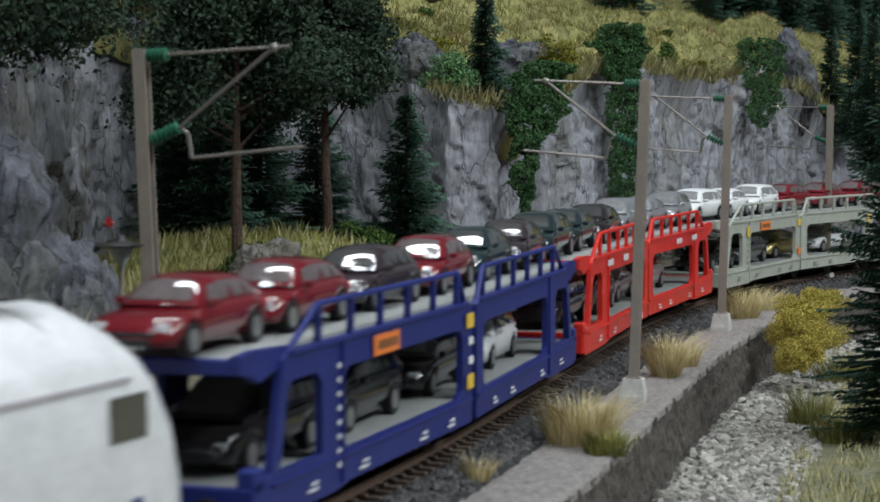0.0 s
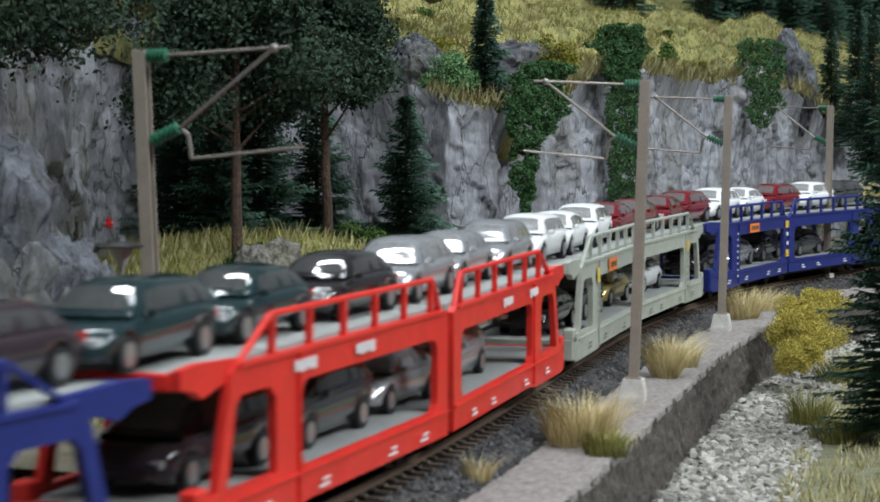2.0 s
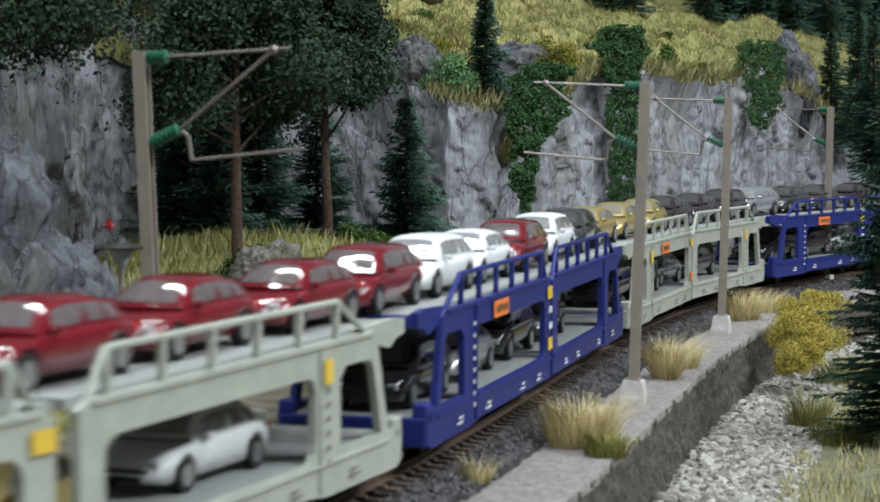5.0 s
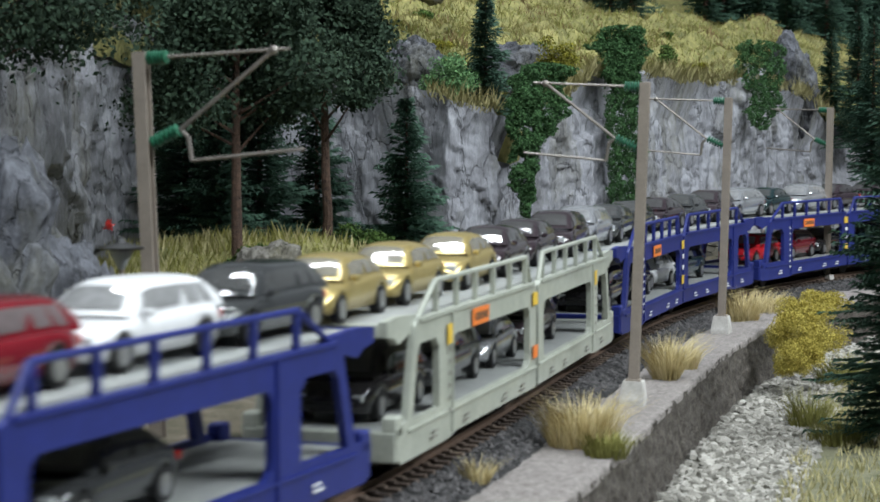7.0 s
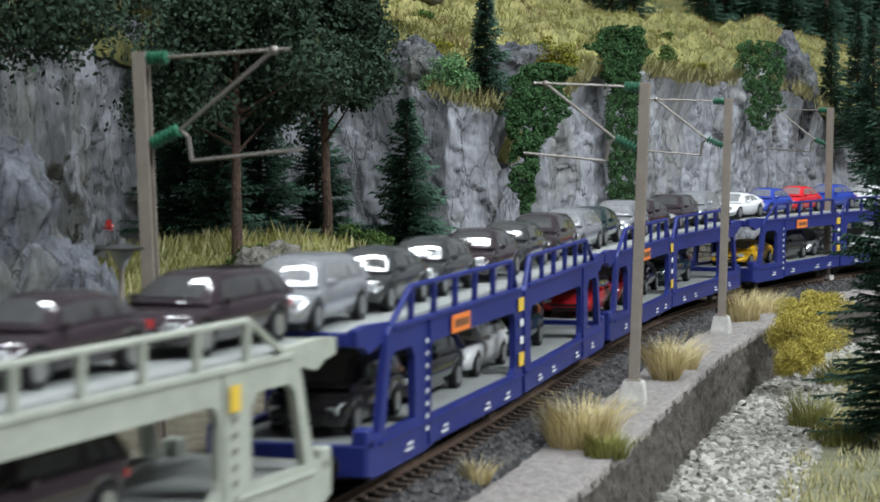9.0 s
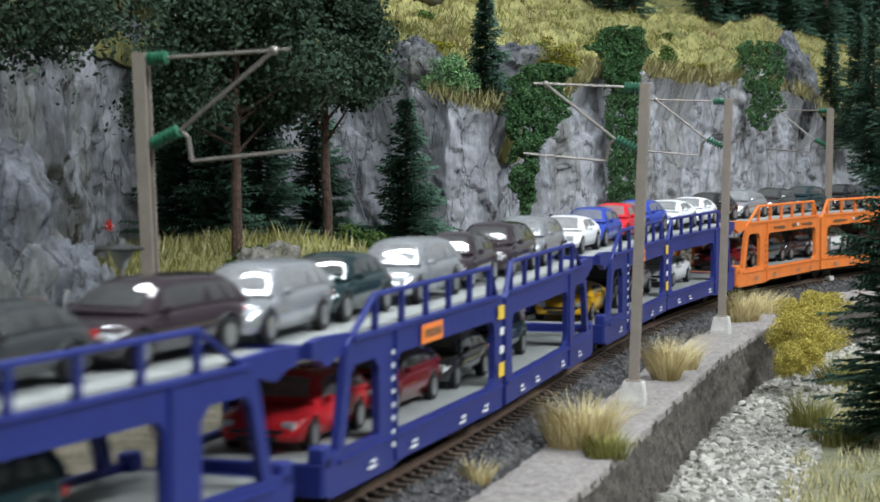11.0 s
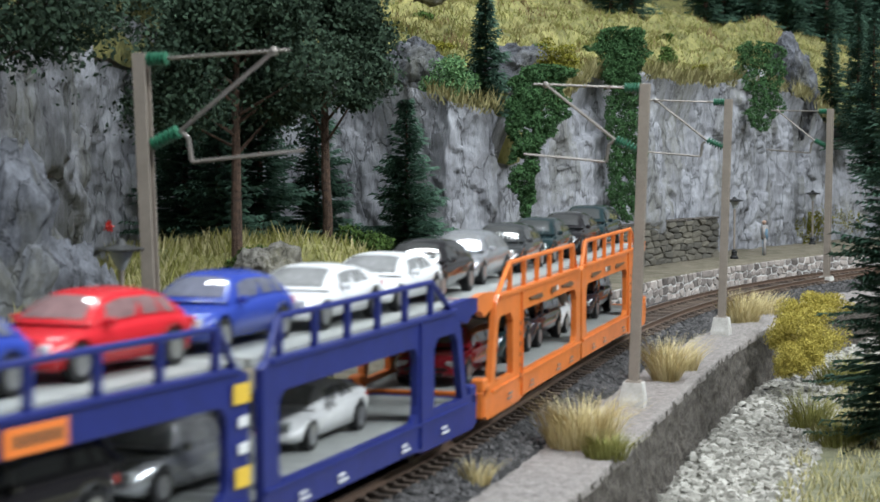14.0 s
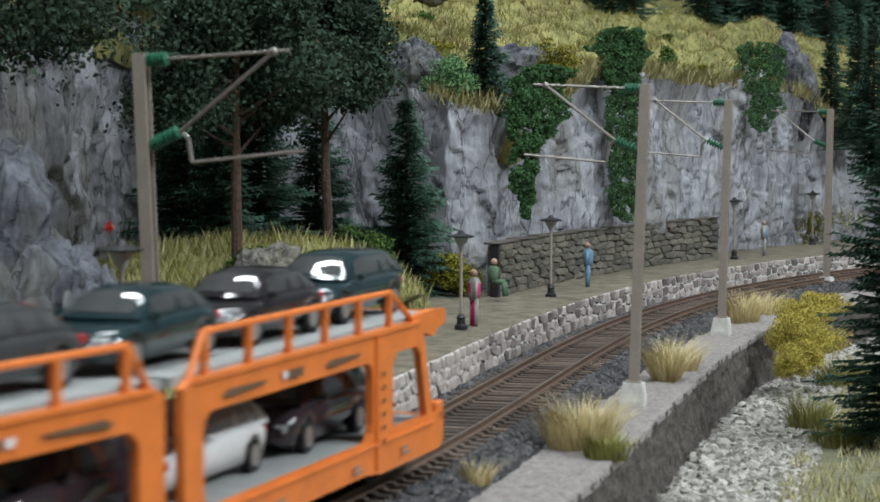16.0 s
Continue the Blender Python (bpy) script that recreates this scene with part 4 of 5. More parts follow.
def unit_marks(color, front):
    """Plates and stripes on the near side of half a wagon."""
    out = []
    sy = 1 if front else -1  # side that faces the ravine, in the unit's own space

    def plate(nm, mt, x0, x1, z0, z1, lb, bars=None):
        bm = bmesh.new()
        box(bm, x0, x1, sy * 1.548, sy * 1.562, z0, z1)
        out.append((nm, to_mesh(nm, bm, mt), lb))
        if bars:
            w = (x1 - x0) * 0.8 / bars[1]
            for k in range(bars[1]):
                xa = x0 + (x1 - x0) * 0.1 + k * w
                bm = bmesh.new()
                box(bm, xa, xa + w * 0.72, sy * 1.564, sy * 1.57, z0 + (z1 - z0) * 0.28, z1 - (z1 - z0) * 0.28)
                out.append(("lettering_bar", to_mesh("lettering_bar", bm, bars[0]), "bar of unreadable lettering"))
    if color in ("blue", "grey") and front:
        plate("orange_plate", SIGNO, 5.1, 6.5, 2.48, 2.84, "bright orange plate", (MARKD, 5))
        plate("yellow_plate", SIGNY, 0.25, 0.75, 2.45, 2.75, "small yellow plate")
        plate("yellow_plate", SIGNY if color == "blue" else SIGNO, 0.25, 0.7, 1.2, 1.5, "small coloured plate")
    if color == "blue" and front:
        for k in range(8):
            plate("marking", MARKW, 8.24, 8.36, 0.8 + 0.24 * k, 0.88 + 0.24 * k, "white marking")
    if color in ("grey", "orange"):
        # no holes are cut: dark plates stand for the shade in the notches
        for k in range(6):
            plate("step_hole", MARKG if color == "grey" else MARKD, 8.3, 8.4, 0.95 + 0.24 * k, 1.04 + 0.24 * k, "dark plate that stands for a shaded step hole")
    if color == "blue" and front:
        for za, mt_ in ((2.1, MARKW), (1.7, MARKW)):
            plate("marking", mt_, 0.3, 0.6, za, za + 0.16, "white marking")
    if color == "grey":
        plate("yellow_plate", SIGNY, 8.15, 8.5, 2.3, 2.7, "small yellow plate")
    if color == "orange":
        # the beam stays closed; the shade of each slot is a dark plate
        for xa in (1.5, 5.6):
            bm = bmesh.new()
            prism(bm, [(xa, 2.62), (xa + 0.15, 2.58), (xa + 1.5, 2.64), (xa + 1.55, 2.68), (xa + 0.2, 2.7)], sy * 1.5, sy * 1.553)
            out.append(("slot", to_mesh("slot", bm, MARKD), "dark plate that stands for a shaded slot"))
        plate("marking", MARKW, 3.7, 3.85, 2.62, 2.74, "small white marking")
        plate("marking", MARKD, 3.95, 4.5, 2.6, 2.74, "small dark marking")
    if color == "red":
        for xa in (4.6, 7.4):
            for k in range(4):
                plate("marking", MARKW, xa + 0.24 * k, xa + 0.24 * k + 0.17, 2.6 + 0.03 * (k % 2), 2.8, "white marking")
    for xa in (1.6, 3.4, 6.8, 9.3):
        for k in range(2):
            plate("marking", MARKW if color in ("blue", "red") else MARKG, xa, xa + 0.45 - 0.15 * k, 0.6 + 0.1 * k, 0.645 + 0.1 * k, "small marking")
    return out


# ---- model cars ----
CARMESH = {}
# length, and along it (from the tail): height of the belt line and of the roof
KINDS = {
    "saloon": dict(L=3.9, W=1.5, belt=[(0, .62), (.04, .86), (.2, .96), (.5, .94), (.68, .9), (.9, .78), (.97, .62), (1, .45)], roof=[(.1, .95), (.26, 1.42), (.55, 1.45), (.72, .92)], r=.32),
    "estate": dict(L=4.15, W=1.6, belt=[(0, .6), (.02, .92), (.2, .98), (.5, .96), (.7, .93), (.92, .8), (.98, .62), (1, .45)], roof=[(.02, .98), (.08, 1.5), (.56, 1.54), (.74, .95)], r=.33),
    "coupe": dict(L=4.1, W=1.68, belt=[(0, .58), (.04, .84), (.2, .9), (.5, .84), (.68, .8), (.88, .68), (.97, .52), (1, .38)], roof=[(.06, .9), (.36, 1.27), (.5, 1.28), (.72, .82)], r=.33),
    "van": dict(L=4.2, W=1.6, belt=[(0, .6), (.01, 1.0), (.2, 1.06), (.5, 1.05), (.78, 1.02), (.93, .9), (.99, .66), (1, .45)], roof=[(.01, 1.06), (.04, 1.78), (.56, 1.8), (.84, 1.04)], r=.34),
}


def car_meshes(kind, color):
    if (kind, color) in CARMESH:
        return CARMESH[kind, color]
    k = KINDS[kind]
    k = dict(k, belt=[(a, b * 0.8) for a, b in k["belt"]], roof=[(a, b * 0.8) for a, b in k["roof"]], r=k["r"] * 0.84)
    L, W, P = k["L"], k["W"], CARC[color]
    out = []
    GL = car_glass(color, tuple(P.node_tree.nodes["Color Ramp"].color_ramp.elements[1].color)[:3])
    wx = (0.19, 0.81)
    r = k["r"]
    bm = bmesh.new()
    st = sorted(set([i / 40 for i in range(41)]))
    rings = []
    for f in st:
        x = (f - 0.5) * L
        zb = np.interp(f, *zip(*k["belt"]))
        e = min(f, 1 - f)
        hw = W / 2 * (1 - 0.26 * max(0, 1 - e / 0.13) ** 2)
        lo = 0.2 + 0.1 * max(0, 1 - e / 0.05)
        for c in wx:
            dx = abs(f - c) * L
            if dx < r + 0.05:
                lo = max(lo, r + math.sqrt((r + 0.05) ** 2 - dx * dx))
        lo = min(lo, zb - 0.08)
        mid = max(lo + 0.02, 0.55 * zb + 0.1)
        sec = [(hw * 0.93, lo), (hw, mid), (hw * 0.99, max(mid + 0.02, zb - 0.1)), (hw * 0.9, zb), (hw * 0.5, zb + 0.035), (0, zb + 0.045)]
        full = [(y, z) for y, z in sec] + [(-y, z) for y, z in sec[-2::-1]]
        rings.append([bm.verts.new((x, y, z)) for y, z in full])
    n = len(rings[0])
    for a, b in zip(rings, rings[1:]):
        for i in range(n):
            bm.faces.new((a[i], a[(i + 1) % n], b[(i + 1) % n], b[i]))
    bm.faces.new(rings[0][::-1]), bm.faces.new(rings[-1])
    bmesh.ops.recalc_face_normals(bm, faces=bm.faces)
    out.append(("body", to_mesh("body", bm, P, True), "", None))
    # cabin: one curved shell; the windows are patches that lie just over it
    (f0, z0), (f1, z1), (f2, z2), (f3, z3) = k["roof"]
    X = [(f - 0.5) * L for f in (f0, f1, f2, f3)]
    hb, ht = W / 2 * 0.9, W / 2 * 0.66
    zbx, zby = zip(*k["belt"])

    def shell(f, g, out_=0.0):
        x = X[0] + (X[3] - X[0]) * f
        raw_z = [float(np.interp(x + e * L, X, (z0, z1, z2, z3))) for e in (-0.045, -0.02, 0, 0.02, 0.045)]
        zr = sum(raw_z) / 5 + 0.04 * math.sin(math.pi * f)
        for xa, xb in ((X[2], X[3]), (X[0], X[1])):
            if xa < x < xb:
                zr += 0.055 * math.sin(math.pi * (x - xa) / (xb - xa))
        zb = min(zr, float(np.interp(x / L + 0.5, zbx, zby)) - 0.02)
        up = max(0.0, min(1.0, (zr - zb) / 0.42))
        wt = hb + (ht - hb) * up
        a = abs(g)
        if a <= 0.6:
            y, z = wt * a / 0.6, zr - 0.07 * up * (a / 0.6) ** 3
        else:
            t = (a - 0.6) / 0.4
            y, z = wt + (hb - wt) * t + 0.035 * up * math.sin(math.pi * t), (zr - 0.07 * up) + (zb - zr + 0.07 * up) * t
        bow = (1 if f > 0.5 else -1) * 0.22 * (1 - (y / hb) ** 2) * abs(f - 0.5) * 2 * (1 - 0.5 * up)
        return Vector((x + bow, y * (1 if g > 0 else -1), z)) + Vector((0.3 * (f - 0.45), (0.8 if a > 0.6 else 0.2) * (1 if g > 0 else -1) * (a > 0.05), 0.5 if a > 0.6 else 1)) * out_

    def patch(nm, fa, fb, ga, gb, nf, ng, mt, out_, lb="", shear=0.0):
        b2 = bmesh.new()
        rows_ = [[b2.verts.new(shell(fa + (fb - fa) * i / nf + shear * (jj / ng - 0.5), ga + (gb - ga) * jj / ng, out_)) for jj in range(ng + 1)] for i in range(nf + 1)]
        for a, b in zip(rows_, rows_[1:]):
            for q in range(ng):
                b2.faces.new((a[q], a[q + 1], b[q + 1], b[q]))
        bmesh.ops.recalc_face_normals(b2, faces=b2.faces)
        if sum((fc.normal.z for fc in b2.faces)) < 0:
            bmesh.ops.reverse_faces(b2, faces=b2.faces)
        out.append((nm, to_mesh(nm, b2, mt, True), lb, None))
    patch("cabin", 0, 1, -1, 1, 30, 20, P, 0)
    span = X[3] - X[0]
    r1, r2 = (X[1] - X[0]) / span, (X[2] - X[0]) / span
    patch("windscreen", r2 + 0.07, 0.965, -0.51, 0.51, 9, 12, GL, 0.014, "dark tinted glass")
    patch("rear_window", 0.05, r1 - 0.03, -0.5, 0.5, 6, 8, GL, 0.014, "dark tinted glass")
    rm_ = r1 + (r2 - r1) * 0.5
    for sd in (-1, 1):
        rq_ = max(0.14, r1 - 0.14)
        for fa, fb, sh in ((rq_, rq_ + (rm_ - rq_) * 0.34, -0.05), (rq_ + (rm_ - rq_) * 0.43, rm_ - 0.018, -0.015), (rm_ + 0.018, min(0.84, r2 + 0.12), 0.09)):
            patch("side_window", fa, fb, sd * 0.66, sd * 0.93, 5, 4, GL, 0.014, "dark tinted glass", sh)
    for s in (-1, 1):
        bm = bmesh.new()
        box(bm, X[2] + 0.3, X[2] + 0.45, s * W * 0.47, s * W * 0.57, z3 - 0.01, z3 + 0.11, 0.03)
        out.append(("wing_mirror", to_mesh("wing_mirror", bm, P), "", None))
        for xx, mt, nm, zz in ((L / 2 - 0.17, LAMPC, "headlight", 0.5), (-L / 2 + 0.03, LENSR, "tail_light", 0.6)):
            bm = bmesh.new()
            box(bm, xx - 0.06, xx + 0.1 if nm == "headlight" else xx + 0.04, s * W * 0.27, s * W * 0.41, zz - 0.08, zz + 0.06, 0.02)
            out.append((nm, to_mesh(nm, bm, mt), "", None))
    bm = bmesh.new()
    box(bm, L / 2 - 0.06, L / 2 + 0.012, -W * 0.24, W * 0.24, 0.23, 0.33, 0.01)
    out.append(("grille", to_mesh("grille", bm, BLACK), "black grille", None))
    bm = bmesh.new()
    box(bm, L / 2 - 0.1, L / 2 + 0.008, -W * 0.3, W * 0.3, 0.36, 0.43, 0.01)
    out.append(("front_intake", to_mesh("front_intake", bm, BLACK), "narrow dark intake", None))
    for f in wx:
        for s in (-1, 1):
            bm = bmesh.new()
            y0, y1 = s * (W / 2 - 0.2), s * (W / 2 - 0.01)
            rod(bm, ((f - 0.5) * L, y0, r), ((f - 0.5) * L, y1, r), r, 18)
            ty = to_mesh("tyre", bm, TYRE)
            bm = bmesh.new()
            rod(bm, ((f - 0.5) * L, s * (W / 2 - 0.02), r), ((f - 0.5) * L, s * (W / 2 + 0.006), r), r * 0.64, 12)
            rm = to_mesh("rim", bm, RIM)
            out.append(("wheel", ty, "", rm))
    CARMESH[kind, color] = out
    return out


CNAME = {"red": "dark red", "black": "black", "brown": "dark aubergine", "teal": "dark green", "white": "white", "silver": "silver", "gold": "gold", "blue": "blue", "yellow": "yellow", "scarlet": "bright red", "grey": "dark grey"}


def model_car(kind, color, where):
    root = tagged(new("model_car"), "%s model %s on the %s deck of a wagon" % (CNAME[color], kind, where), "car", "cars on the train")
    for nm, me, lb, sub in car_meshes(kind, color):
        ob = link(nm, me, root, lb)
        if sub:
            link("rim", sub, ob, "bright metal rim")
    return root


# ---- the train: wagons, their loads, and how they run ----
PITCH, SPEED, S5 = 25.32, 13.52, -23.4  # wagon length, speed, and the run of the fifth wagon's front at 7 s
TRAIN = [
    # colour, upper cars from the front, lower cars from the front
    ("blue", ["saloon red", "saloon red", "saloon brown", "saloon red", "saloon teal", "saloon brown"], ["van black", "van black", "estate black 0.8", "estate white 1.3", ""]),
    ("red", ["estate teal", "saloon teal", "saloon black", "estate silver", "saloon silver", "estate silver"], ["van brown", "van grey", "saloon silver", "estate silver", ""]),
    ("grey", ["estate white", "saloon white", "estate white", "saloon red", "saloon red", "saloon red"], ["saloon black", "van grey", "saloon gold 0.3", "saloon white 1.5", ""]),
    ("blue", ["estate red", "estate white", "saloon white", "estate red", "estate white", "estate grey"], ["van black", "saloon silver", "van black", "saloon grey", ""]),
    ("grey", ["saloon gold", "saloon gold", "saloon gold", "saloon brown", "saloon brown", "estate brown"], ["van black", "van grey", "saloon silver", "van brown", ""]),
    ("blue", ["estate silver", "saloon grey", "saloon grey", "saloon brown", "saloon grey", "estate brown"], ["van black", "van black", "estate white", "van teal", ""]),
    ("blue", ["estate silver", "saloon teal", "estate silver", "saloon brown", "estate brown", "estate silver"], ["estate scarlet", "estate red", "saloon black", "van teal", ""]),
    ("blue", ["coupe white", "saloon blue", "saloon scarlet", "saloon blue", "coupe white", "coupe white"], ["coupe yellow", "van black", "saloon silver", "coupe white 0.8", ""]),
    ("orange", ["saloon black", "saloon silver", "saloon grey", "saloon teal", "saloon black", "estate teal"], ["estate red", "van teal", "van brown -0.8", "estate white -1.5", "van brown -1.3"]),
]


def unit_pose(s_mid, t, back=False):
    """Half a wagon rides as a chord of the line; it runs towards smaller s."""
    s = s_mid - SPEED * (t - 7)
    xa, ya, _ = line(s - 4.6)
    xb, yb, _ = line(s + 4.6)
    a = math.atan2(ya - yb, xa - xb)
    return Matrix.Translation((K * (xa + xb) / 2, K * (ya + yb) / 2, 0)) @ Matrix.Rotation(a, 4, "Z")


TIMES = [0.5 * i for i in range(33)]
RUN = []  # thing and rows


def build_train():
    for w, (color, upper, lower) in enumerate(TRAIN):
        front = S5 + PITCH * (w - 4) + (-0.3, -0.45, -0.35, -0.35, -0.5, -0.4, -0.75, 0.0, -0.85)[w]
        joint = front + UL
        wagon = tagged(new("car_transporter_wagon"), "%s double-deck car transporter wagon loaded with model cars" % ("pale " + color if color == "grey" else color), "wagon", "wagons of the train")
        mids = (joint - UL / 2, joint + UL / 2)
        poses = {t: unit_pose(joint, t) for t in TIMES}
        RUN.append((wagon, [(t, poses[t]) for t in TIMES]))
        units = []
        for h in (0, 1):
            holder = None
            ms = unit_meshes(color) + unit_marks(color, h == 0)
            holder = link("front_unit" if h == 0 else "rear_unit", ms[0][1], wagon)
            for nm, me, lb in ms[1:]:
                link(nm, me, holder, lb)
            sgn = 1 if h == 0 else -1
            fix = Matrix.Translation((-sgn * K * UL / 2, 0, 0)) @ Matrix.Rotation(0 if h == 0 else math.pi, 4, "Z")
            rows = [(t, poses[t].inverted() @ unit_pose(mids[h], t) @ fix) for t in TIMES]
            RUN.append((holder, rows))
        n, rg_ = len(upper), random.Random(w)
        for level, load, z in (("upper", upper, 3.045), ("lower", lower, 1.005)):
            m_ = len(load)
            for i, c in enumerate(load):
                if not c:
                    continue
                kind, col, *slip = c.split()
                car = model_car(kind, col, level)
                span = 2 * UL + (0.4 if level == "upper" else -0.9)
                along = ((-10.3 + 20.4 * i / (m_ - 1) if w == 7 else -11.3 + 21.25 * i / (m_ - 1)) if level == "upper" else -span / 2 + span * (i + 0.5) / m_) + rg_.uniform(-0.12, 0.12) + (float(slip[0]) if slip else 0)
                h = 0 if along < 0 else 1
                loc = Matrix.Translation((K * (-along + (-UL / 2 if h == 0 else UL / 2)), K * rg_.uniform(-0.06, 0.06), K * z)) @ Matrix.Rotation(radians(rg_.uniform(-1.2, 1.2)), 4, "Z")
                RUN.append((car, [(t, unit_pose(mids[h], t) @ loc) for t in TIMES]))


build_train()


def lead_vehicle():
    """The white vehicle ahead of the first wagon."""
    bm = bmesh.new()
    sec = [(1.45, 0.45), (1.5, 0.8), (1.5, 1.6), (1.5, 2.3), (1.48, 2.95), (1.4, 3.3), (1.2, 3.65), (0.85, 3.92), (0.4, 4.08), (0, 4.12)]
    sec = sec + [(-y, z) for y, z in sec[-2::-1]]
    rings = []
    for x0, nar in ((-9, 1), (-3, 1), (-1.2, 1), (-0.5, 0.985), (-0.15, 0.95), (0, 0.88)):
        rings.append([bm.verts.new((x0 - (np.interp(z, [0.4, 1.4, 2.3, 2.9, 3.4, 3.9], [0, 0.05, 0.35, 0.75, 1.2, 1.9]) if x0 > -2.5 else 0), y * nar, z)) for y, z in sec])
    n = len(sec)
    for a, b in zip(rings, rings[1:]):
        for i in range(n):
            bm.faces.new((a[i], a[(i + 1) % n], b[(i + 1) % n], b[i]))
    bm.faces.new(rings[0][::-1]), bm.faces.new(rings[-1])
    bmesh.ops.recalc_face_normals(bm, faces=bm.faces)
    root = tagged(new("lead_vehicle"), "white rounded vehicle with a dark window ahead of the wagons", "rail vehicle")
    part("body", bm, CARC["white"], root, "", True)
    for sy in (-1, 1):
        bm = bmesh.new()
        box(bm, -2.3, -1.3, sy * 1.46, sy * 1.53, 2.25, 2.88, 0.02)
        part("window", bm, GLASS, root, "dark cab window")
        bm = bmesh.new()
        box(bm, -8.8, -1.7, sy * 1.4, sy * 1.49, 3.04, 3.12)
        part("stripe", bm, paint("stripe", (0.5, 0.47, 0.5)), root, "grey stripe under the roof")
        bm = bmesh.new()
        box(bm, -7.0, -5.4, sy * 1.49, sy * 1.515, 1.0, 2.4, 0.02)
        part("panel", bm, paint("greenpanel", (0.02, 0.12, 0.07)), root, "dark green panel")
        bm = bmesh.new()
        box(bm, -1.75, -1.45, sy * 1.49, sy * 1.52, 1.2, 1.45, 0.01)
        part("emblem", bm, WAGON["blue"], root, "small blue emblem")
    bm = bmesh.new()
    box(bm, -6.8, -0.5, -1.1, 1.1, 0.1, 0.5)
    part("underframe", bm, DARK, root)
    mid = S5 + PITCH * -4 - 2.0
    flip = Matrix.Rotation(math.pi, 4, "Z")
    RUN.append((root, [(t, unit_pose(mid, t) @ flip) for t in TIMES]))


lead_vehicle()


# ---- walls built of pieces ----
def clip(poly, mx_, mz, nx, nz):
    """The part of a polygon on the side of the line through (mx_, mz) that nx, nz points away from."""
    out = []
    for (ax, az), (bx, bz) in zip(poly, poly[1:] + poly[:1]):
        da, db = (ax - mx_) * nx + (az - mz) * nz, (bx - mx_) * nx + (bz - mz) * nz
        if da <= 0:
            out.append((ax, az))
        if (da < 0) != (db < 0) and da != db:
            t = da / (da - db)
            out.append((ax + (bx - ax) * t, az + (bz - az) * t))
    return out


def rubble(s0, s1, z0, z1, wide, high, rng, loose):
    """Outlines of fitted stones over a strip of wall: the cells round jittered places, in rough courses."""
    seeds, rows_ = [], max(1, round((z1 - z0) / high))
    for r in range(rows_):
        s = s0 + rng.uniform(0, wide)
        while s < s1:
            seeds.append((s, z0 + (z1 - z0) * (r + 0.5 + rng.uniform(-loose, loose)) / rows_))
            s += wide * rng.uniform(0.55, 1.5)
    k = high / wide
    cells = []
    for a in seeds:
        poly = [(max(s0, a[0] - 2 * wide), z0), (min(s1, a[0] + 2 * wide), z0), (min(s1, a[0] + 2 * wide), z1), (max(s0, a[0] - 2 * wide), z1)]
        for b in seeds:
            if b is not a and abs(b[0] - a[0]) < 3 * wide and len(poly) > 2:
                poly = clip(poly, (a[0] + b[0]) / 2, (a[1] + b[1]) / 2, (b[0] - a[0]) * k * k, b[1] - a[1])
        if len(poly) > 2:
            cells.append((a, poly))
    return cells


def stone_shape(poly, c, gap, proud, rng):
    """A stone with a chamfered, uneven face; the wall's face looks towards -y."""
    rings = []
    for grow_, y in ((0.0, 0.05), (0.0, -proud * 0.45), (0.16, -proud)):
        ring = []
        for x, z in poly:
            dx, dz = c[0] - x, c[1] - z
            ln = math.hypot(dx, dz) or 1
            g = min(0.45, gap / ln + grow_)
            ring.append((x + dx * g - c[0] + rng.uniform(-0.015, 0.015), y + rng.uniform(-0.02, 0.02), z + dz * g - c[1] + rng.uniform(-0.015, 0.015)))
        rings.append(ring)
    n = len(poly)
    vs = [p for ring in rings for p in ring] + [(0, -proud * rng.uniform(0.95, 1.35), 0)]
    fs = [(r * n + i, r * n + (i + 1) % n, (r + 1) * n + (i + 1) % n, (r + 1) * n + i) for r in (0, 1) for i in range(n)]
    fs += [(2 * n + i, 2 * n + (i + 1) % n, 3 * n) for i in range(n)]
    return vs, fs


def stone_wall(name, s0, s1, off, z0, z1, wide, high, core, mt, label, seed, gap, proud, loose, first=0.0):
    root = tagged(new(name), label, "", "", "structure")
    prof = [(off - 0.3, z0 - 0.4), (off - 0.3, z1 - 0.03), (off, z1 - 0.03), (off, z0 - 0.4)]
    vs, fs = [], []
    ss = np.arange(s0, s1, 0.5)
    for s in ss:
        vs += [(*line(s, o)[:2], z) for o, z in prof]
    for i in range(len(ss) - 1):
        fs += [(4 * i + j, 4 * i + j + 1, 4 * i + j + 5, 4 * i + j + 4) for j in range(3)]
    fs += [(0, 1, 2, 3), tuple(len(vs) - 4 + k for k in (3, 2, 1, 0))]
    link("core", raw("core", vs, fs, core), root)
    rng = random.Random(seed)
    cells = sorted(rubble(s0, s1, z0, z1, wide, high, rng, loose), key=lambda c: (c[0][0] < first, c[0][0]))
    rest_v, rest_f = [], []
    for q, (c, poly) in enumerate(cells):
        pv, pf = stone_shape(poly, c, gap, proud * rng.uniform(0.7, 1.3), rng)
        x, y, a = line(c[0], off)
        if q < 300:
            put(link("stone", raw("stone", pv, pf, mt), root), x, y, c[1], math.degrees(a))
        else:
            k, ca, sa = len(rest_v), math.cos(a), math.sin(a)
            rest_v += [(x + vx * ca - vy * sa, y + vx * sa + vy * ca, c[1] + vz) for vx, vy, vz in pv]
            rest_f += [tuple(v + k for v in f) for f in pf]
    if rest_v:
        ob = link("far_stones", raw("far_stones", rest_v, rest_f, mt), root)
        ob["kind"] = "stuff"
    return root


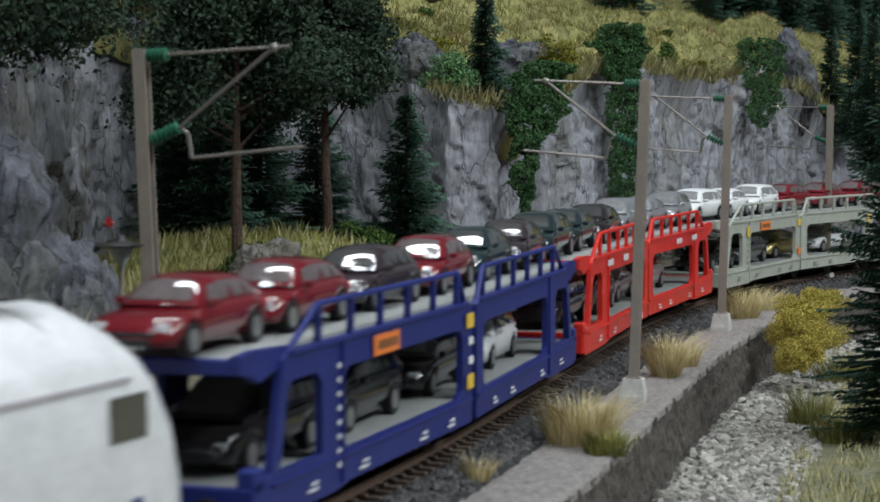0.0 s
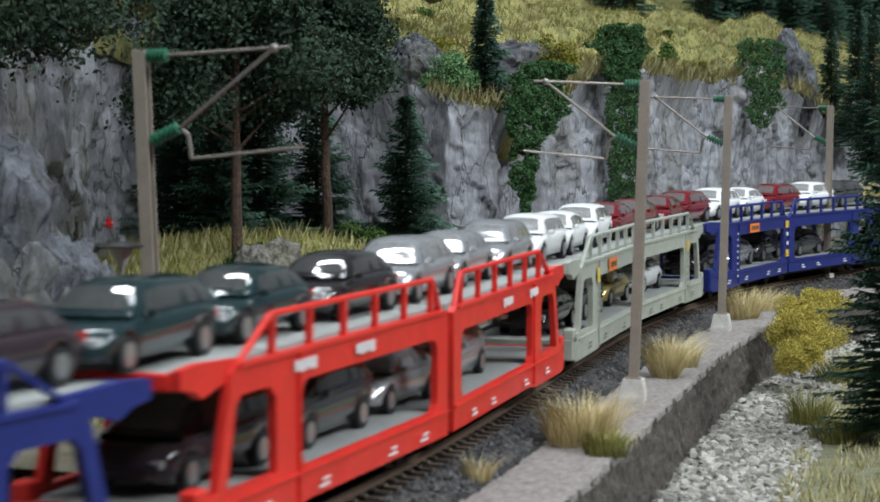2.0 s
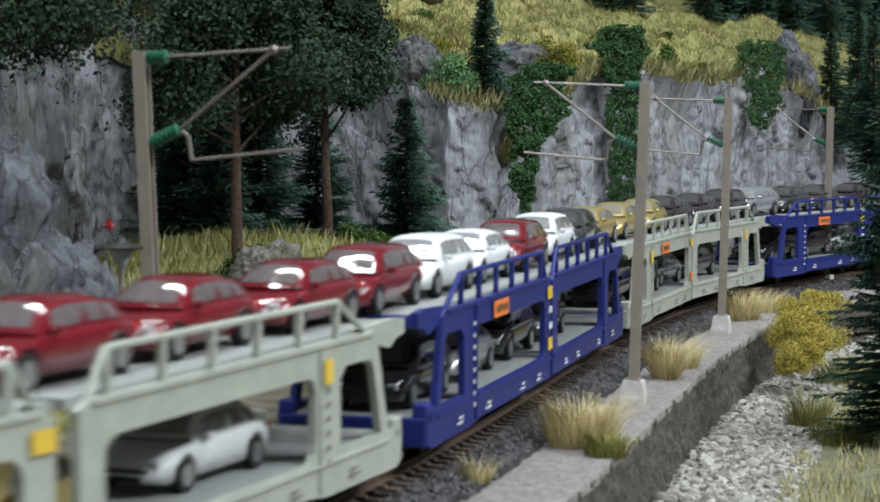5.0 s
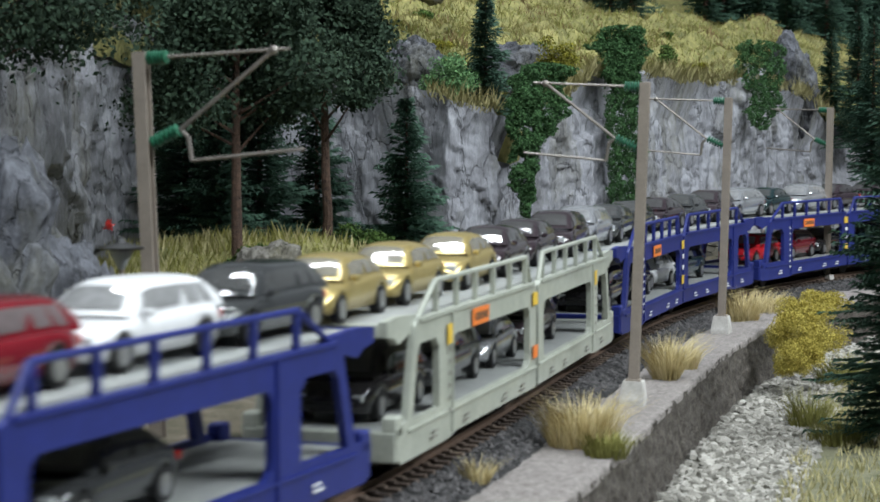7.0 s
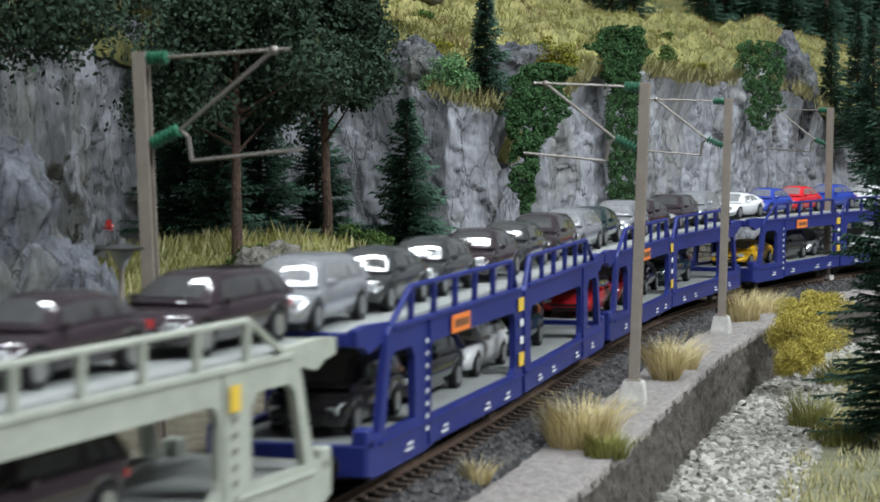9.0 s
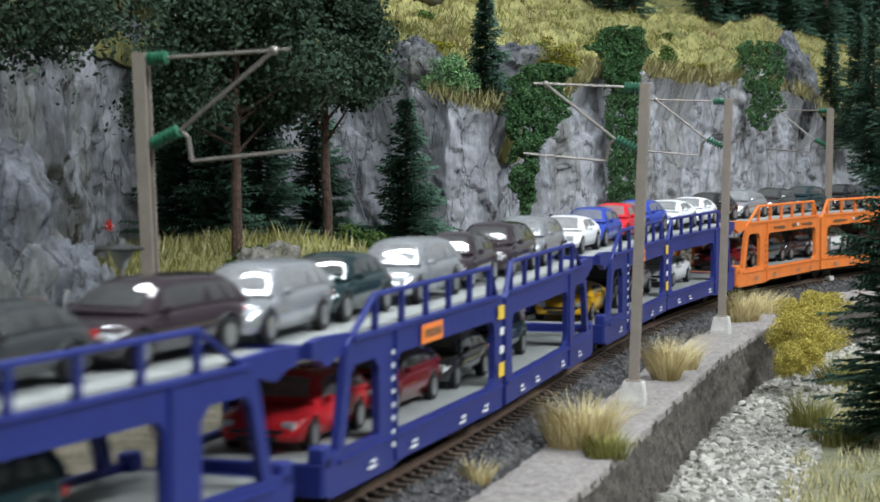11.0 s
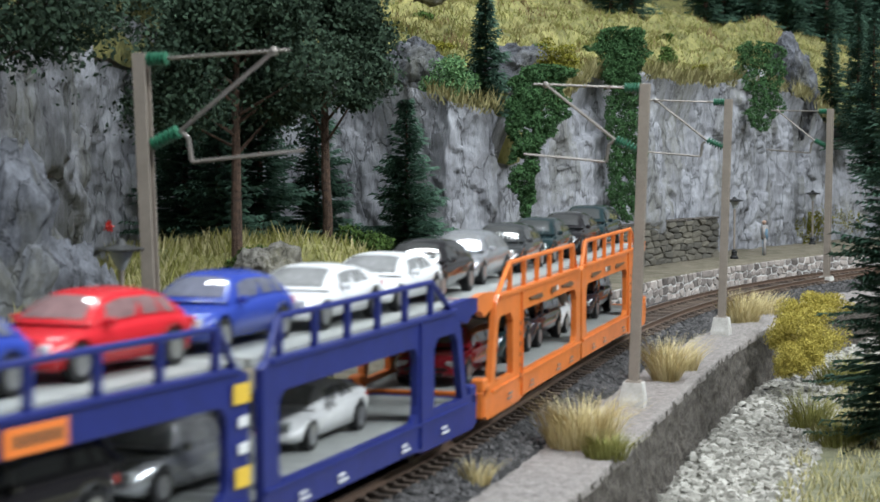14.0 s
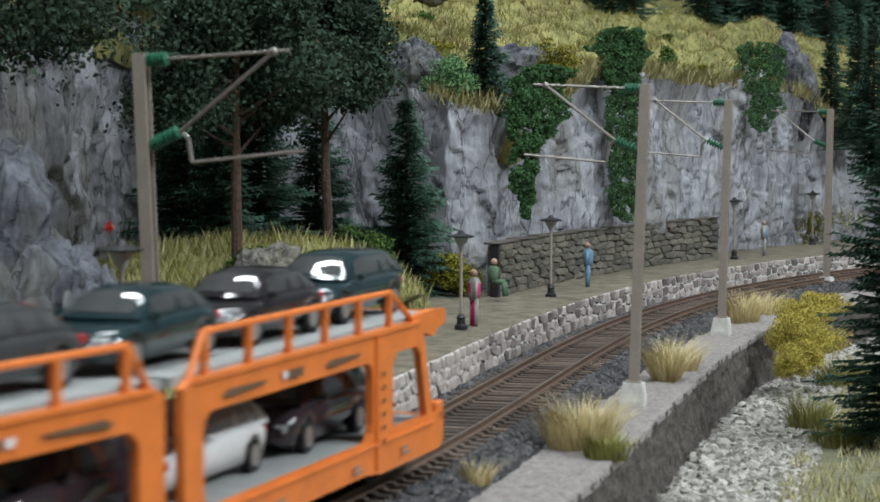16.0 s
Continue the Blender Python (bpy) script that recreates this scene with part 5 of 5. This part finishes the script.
stone_wall("platform_edge_wall", -14, 66, -1.9, -0.35, 0.68, 0.6, 0.34, MORTAR, EDGEST, "platform edge of brown stones in white mortar", 5, 0.055, 0.06, 0.3, -3)
DRY0, DRY1 = near(3.6, 72.5), near(16.9, 95.8)
dry = stone_wall("dry_stone_wall", DRY0, DRY1, -5.15, 0.7, 2.6, 0.85, 0.29, WALLST, DRYST, "old brown dry stone wall below the cliff", 15, 0.02, 0.13, 0.22)


def coping_slab():
    bm = bmesh.new()
    ss = np.arange(DRY0, DRY1 + 0.3, 0.9)
    for a, b in zip(ss, ss[1:]):
        (xa, ya, _), (xb, yb, _) = line(a + 0.02, -5.32), line(b - 0.02, -5.32)
        h = math.atan2(yb - ya, xb - xa)
        n0 = len(bm.verts)
        ln = math.hypot(xb - xa, yb - ya)
        box(bm, -ln / 2, ln / 2, -0.32, 0.28, 2.6, 2.68, 0.02)
        bm.verts.ensure_lookup_table()
        bmesh.ops.transform(bm, matrix=Matrix.Translation(((xa + xb) / 2, (ya + yb) / 2, 0.05 * fbm(a, 0, 4))) @ Matrix.Rotation(h, 4, "Z"), verts=bm.verts[n0:])
    part("coping", bm, WALLST, dry, "thin dark stone coping")
    x, y, a = line(DRY0 - 0.2, -5.1)
    bm = bmesh.new()
    box(bm, -0.11, 0.11, -0.16, 0.16, 0, 1.9, 0.03)
    box(bm, -0.15, 0.15, -0.2, 0.2, 1.9, 1.99, 0.02)
    put(part("end_pillar", bm, BLACK, dry, "dark end pillar"), x, y, 0.68, math.degrees(a))


coping_slab()


# ---- the room that holds the layout ----
def room():
    for nm, a, b in (("wall_north", (-3, 3.2, -1), (4, 3.3, 1.6)), ("wall_south", (-3, -2.1, -1), (4, -2.0, 1.6)), ("wall_west", (-3.1, -2, -1), (-3, 3.2, 1.6)), ("wall_east", (4, -2, -1), (4.1, 3.2, 1.6)),
                     ("ceiling", (-3, -2, 1.6), (4, 3.2, 1.7)), ("floor", (-3, -2, -1.1), (4, 3.2, -1))):
        bm = bmesh.new()
        box(bm, a[0] / K, b[0] / K, a[1] / K, b[1] / K, a[2] / K, b[2] / K)
        tagged(part(nm, bm, ROOMW), "plain grey room surface", "", "", "structure")


room()


def motions():
    for thing, rows in RUN:
        walk(thing, rows)


motions()
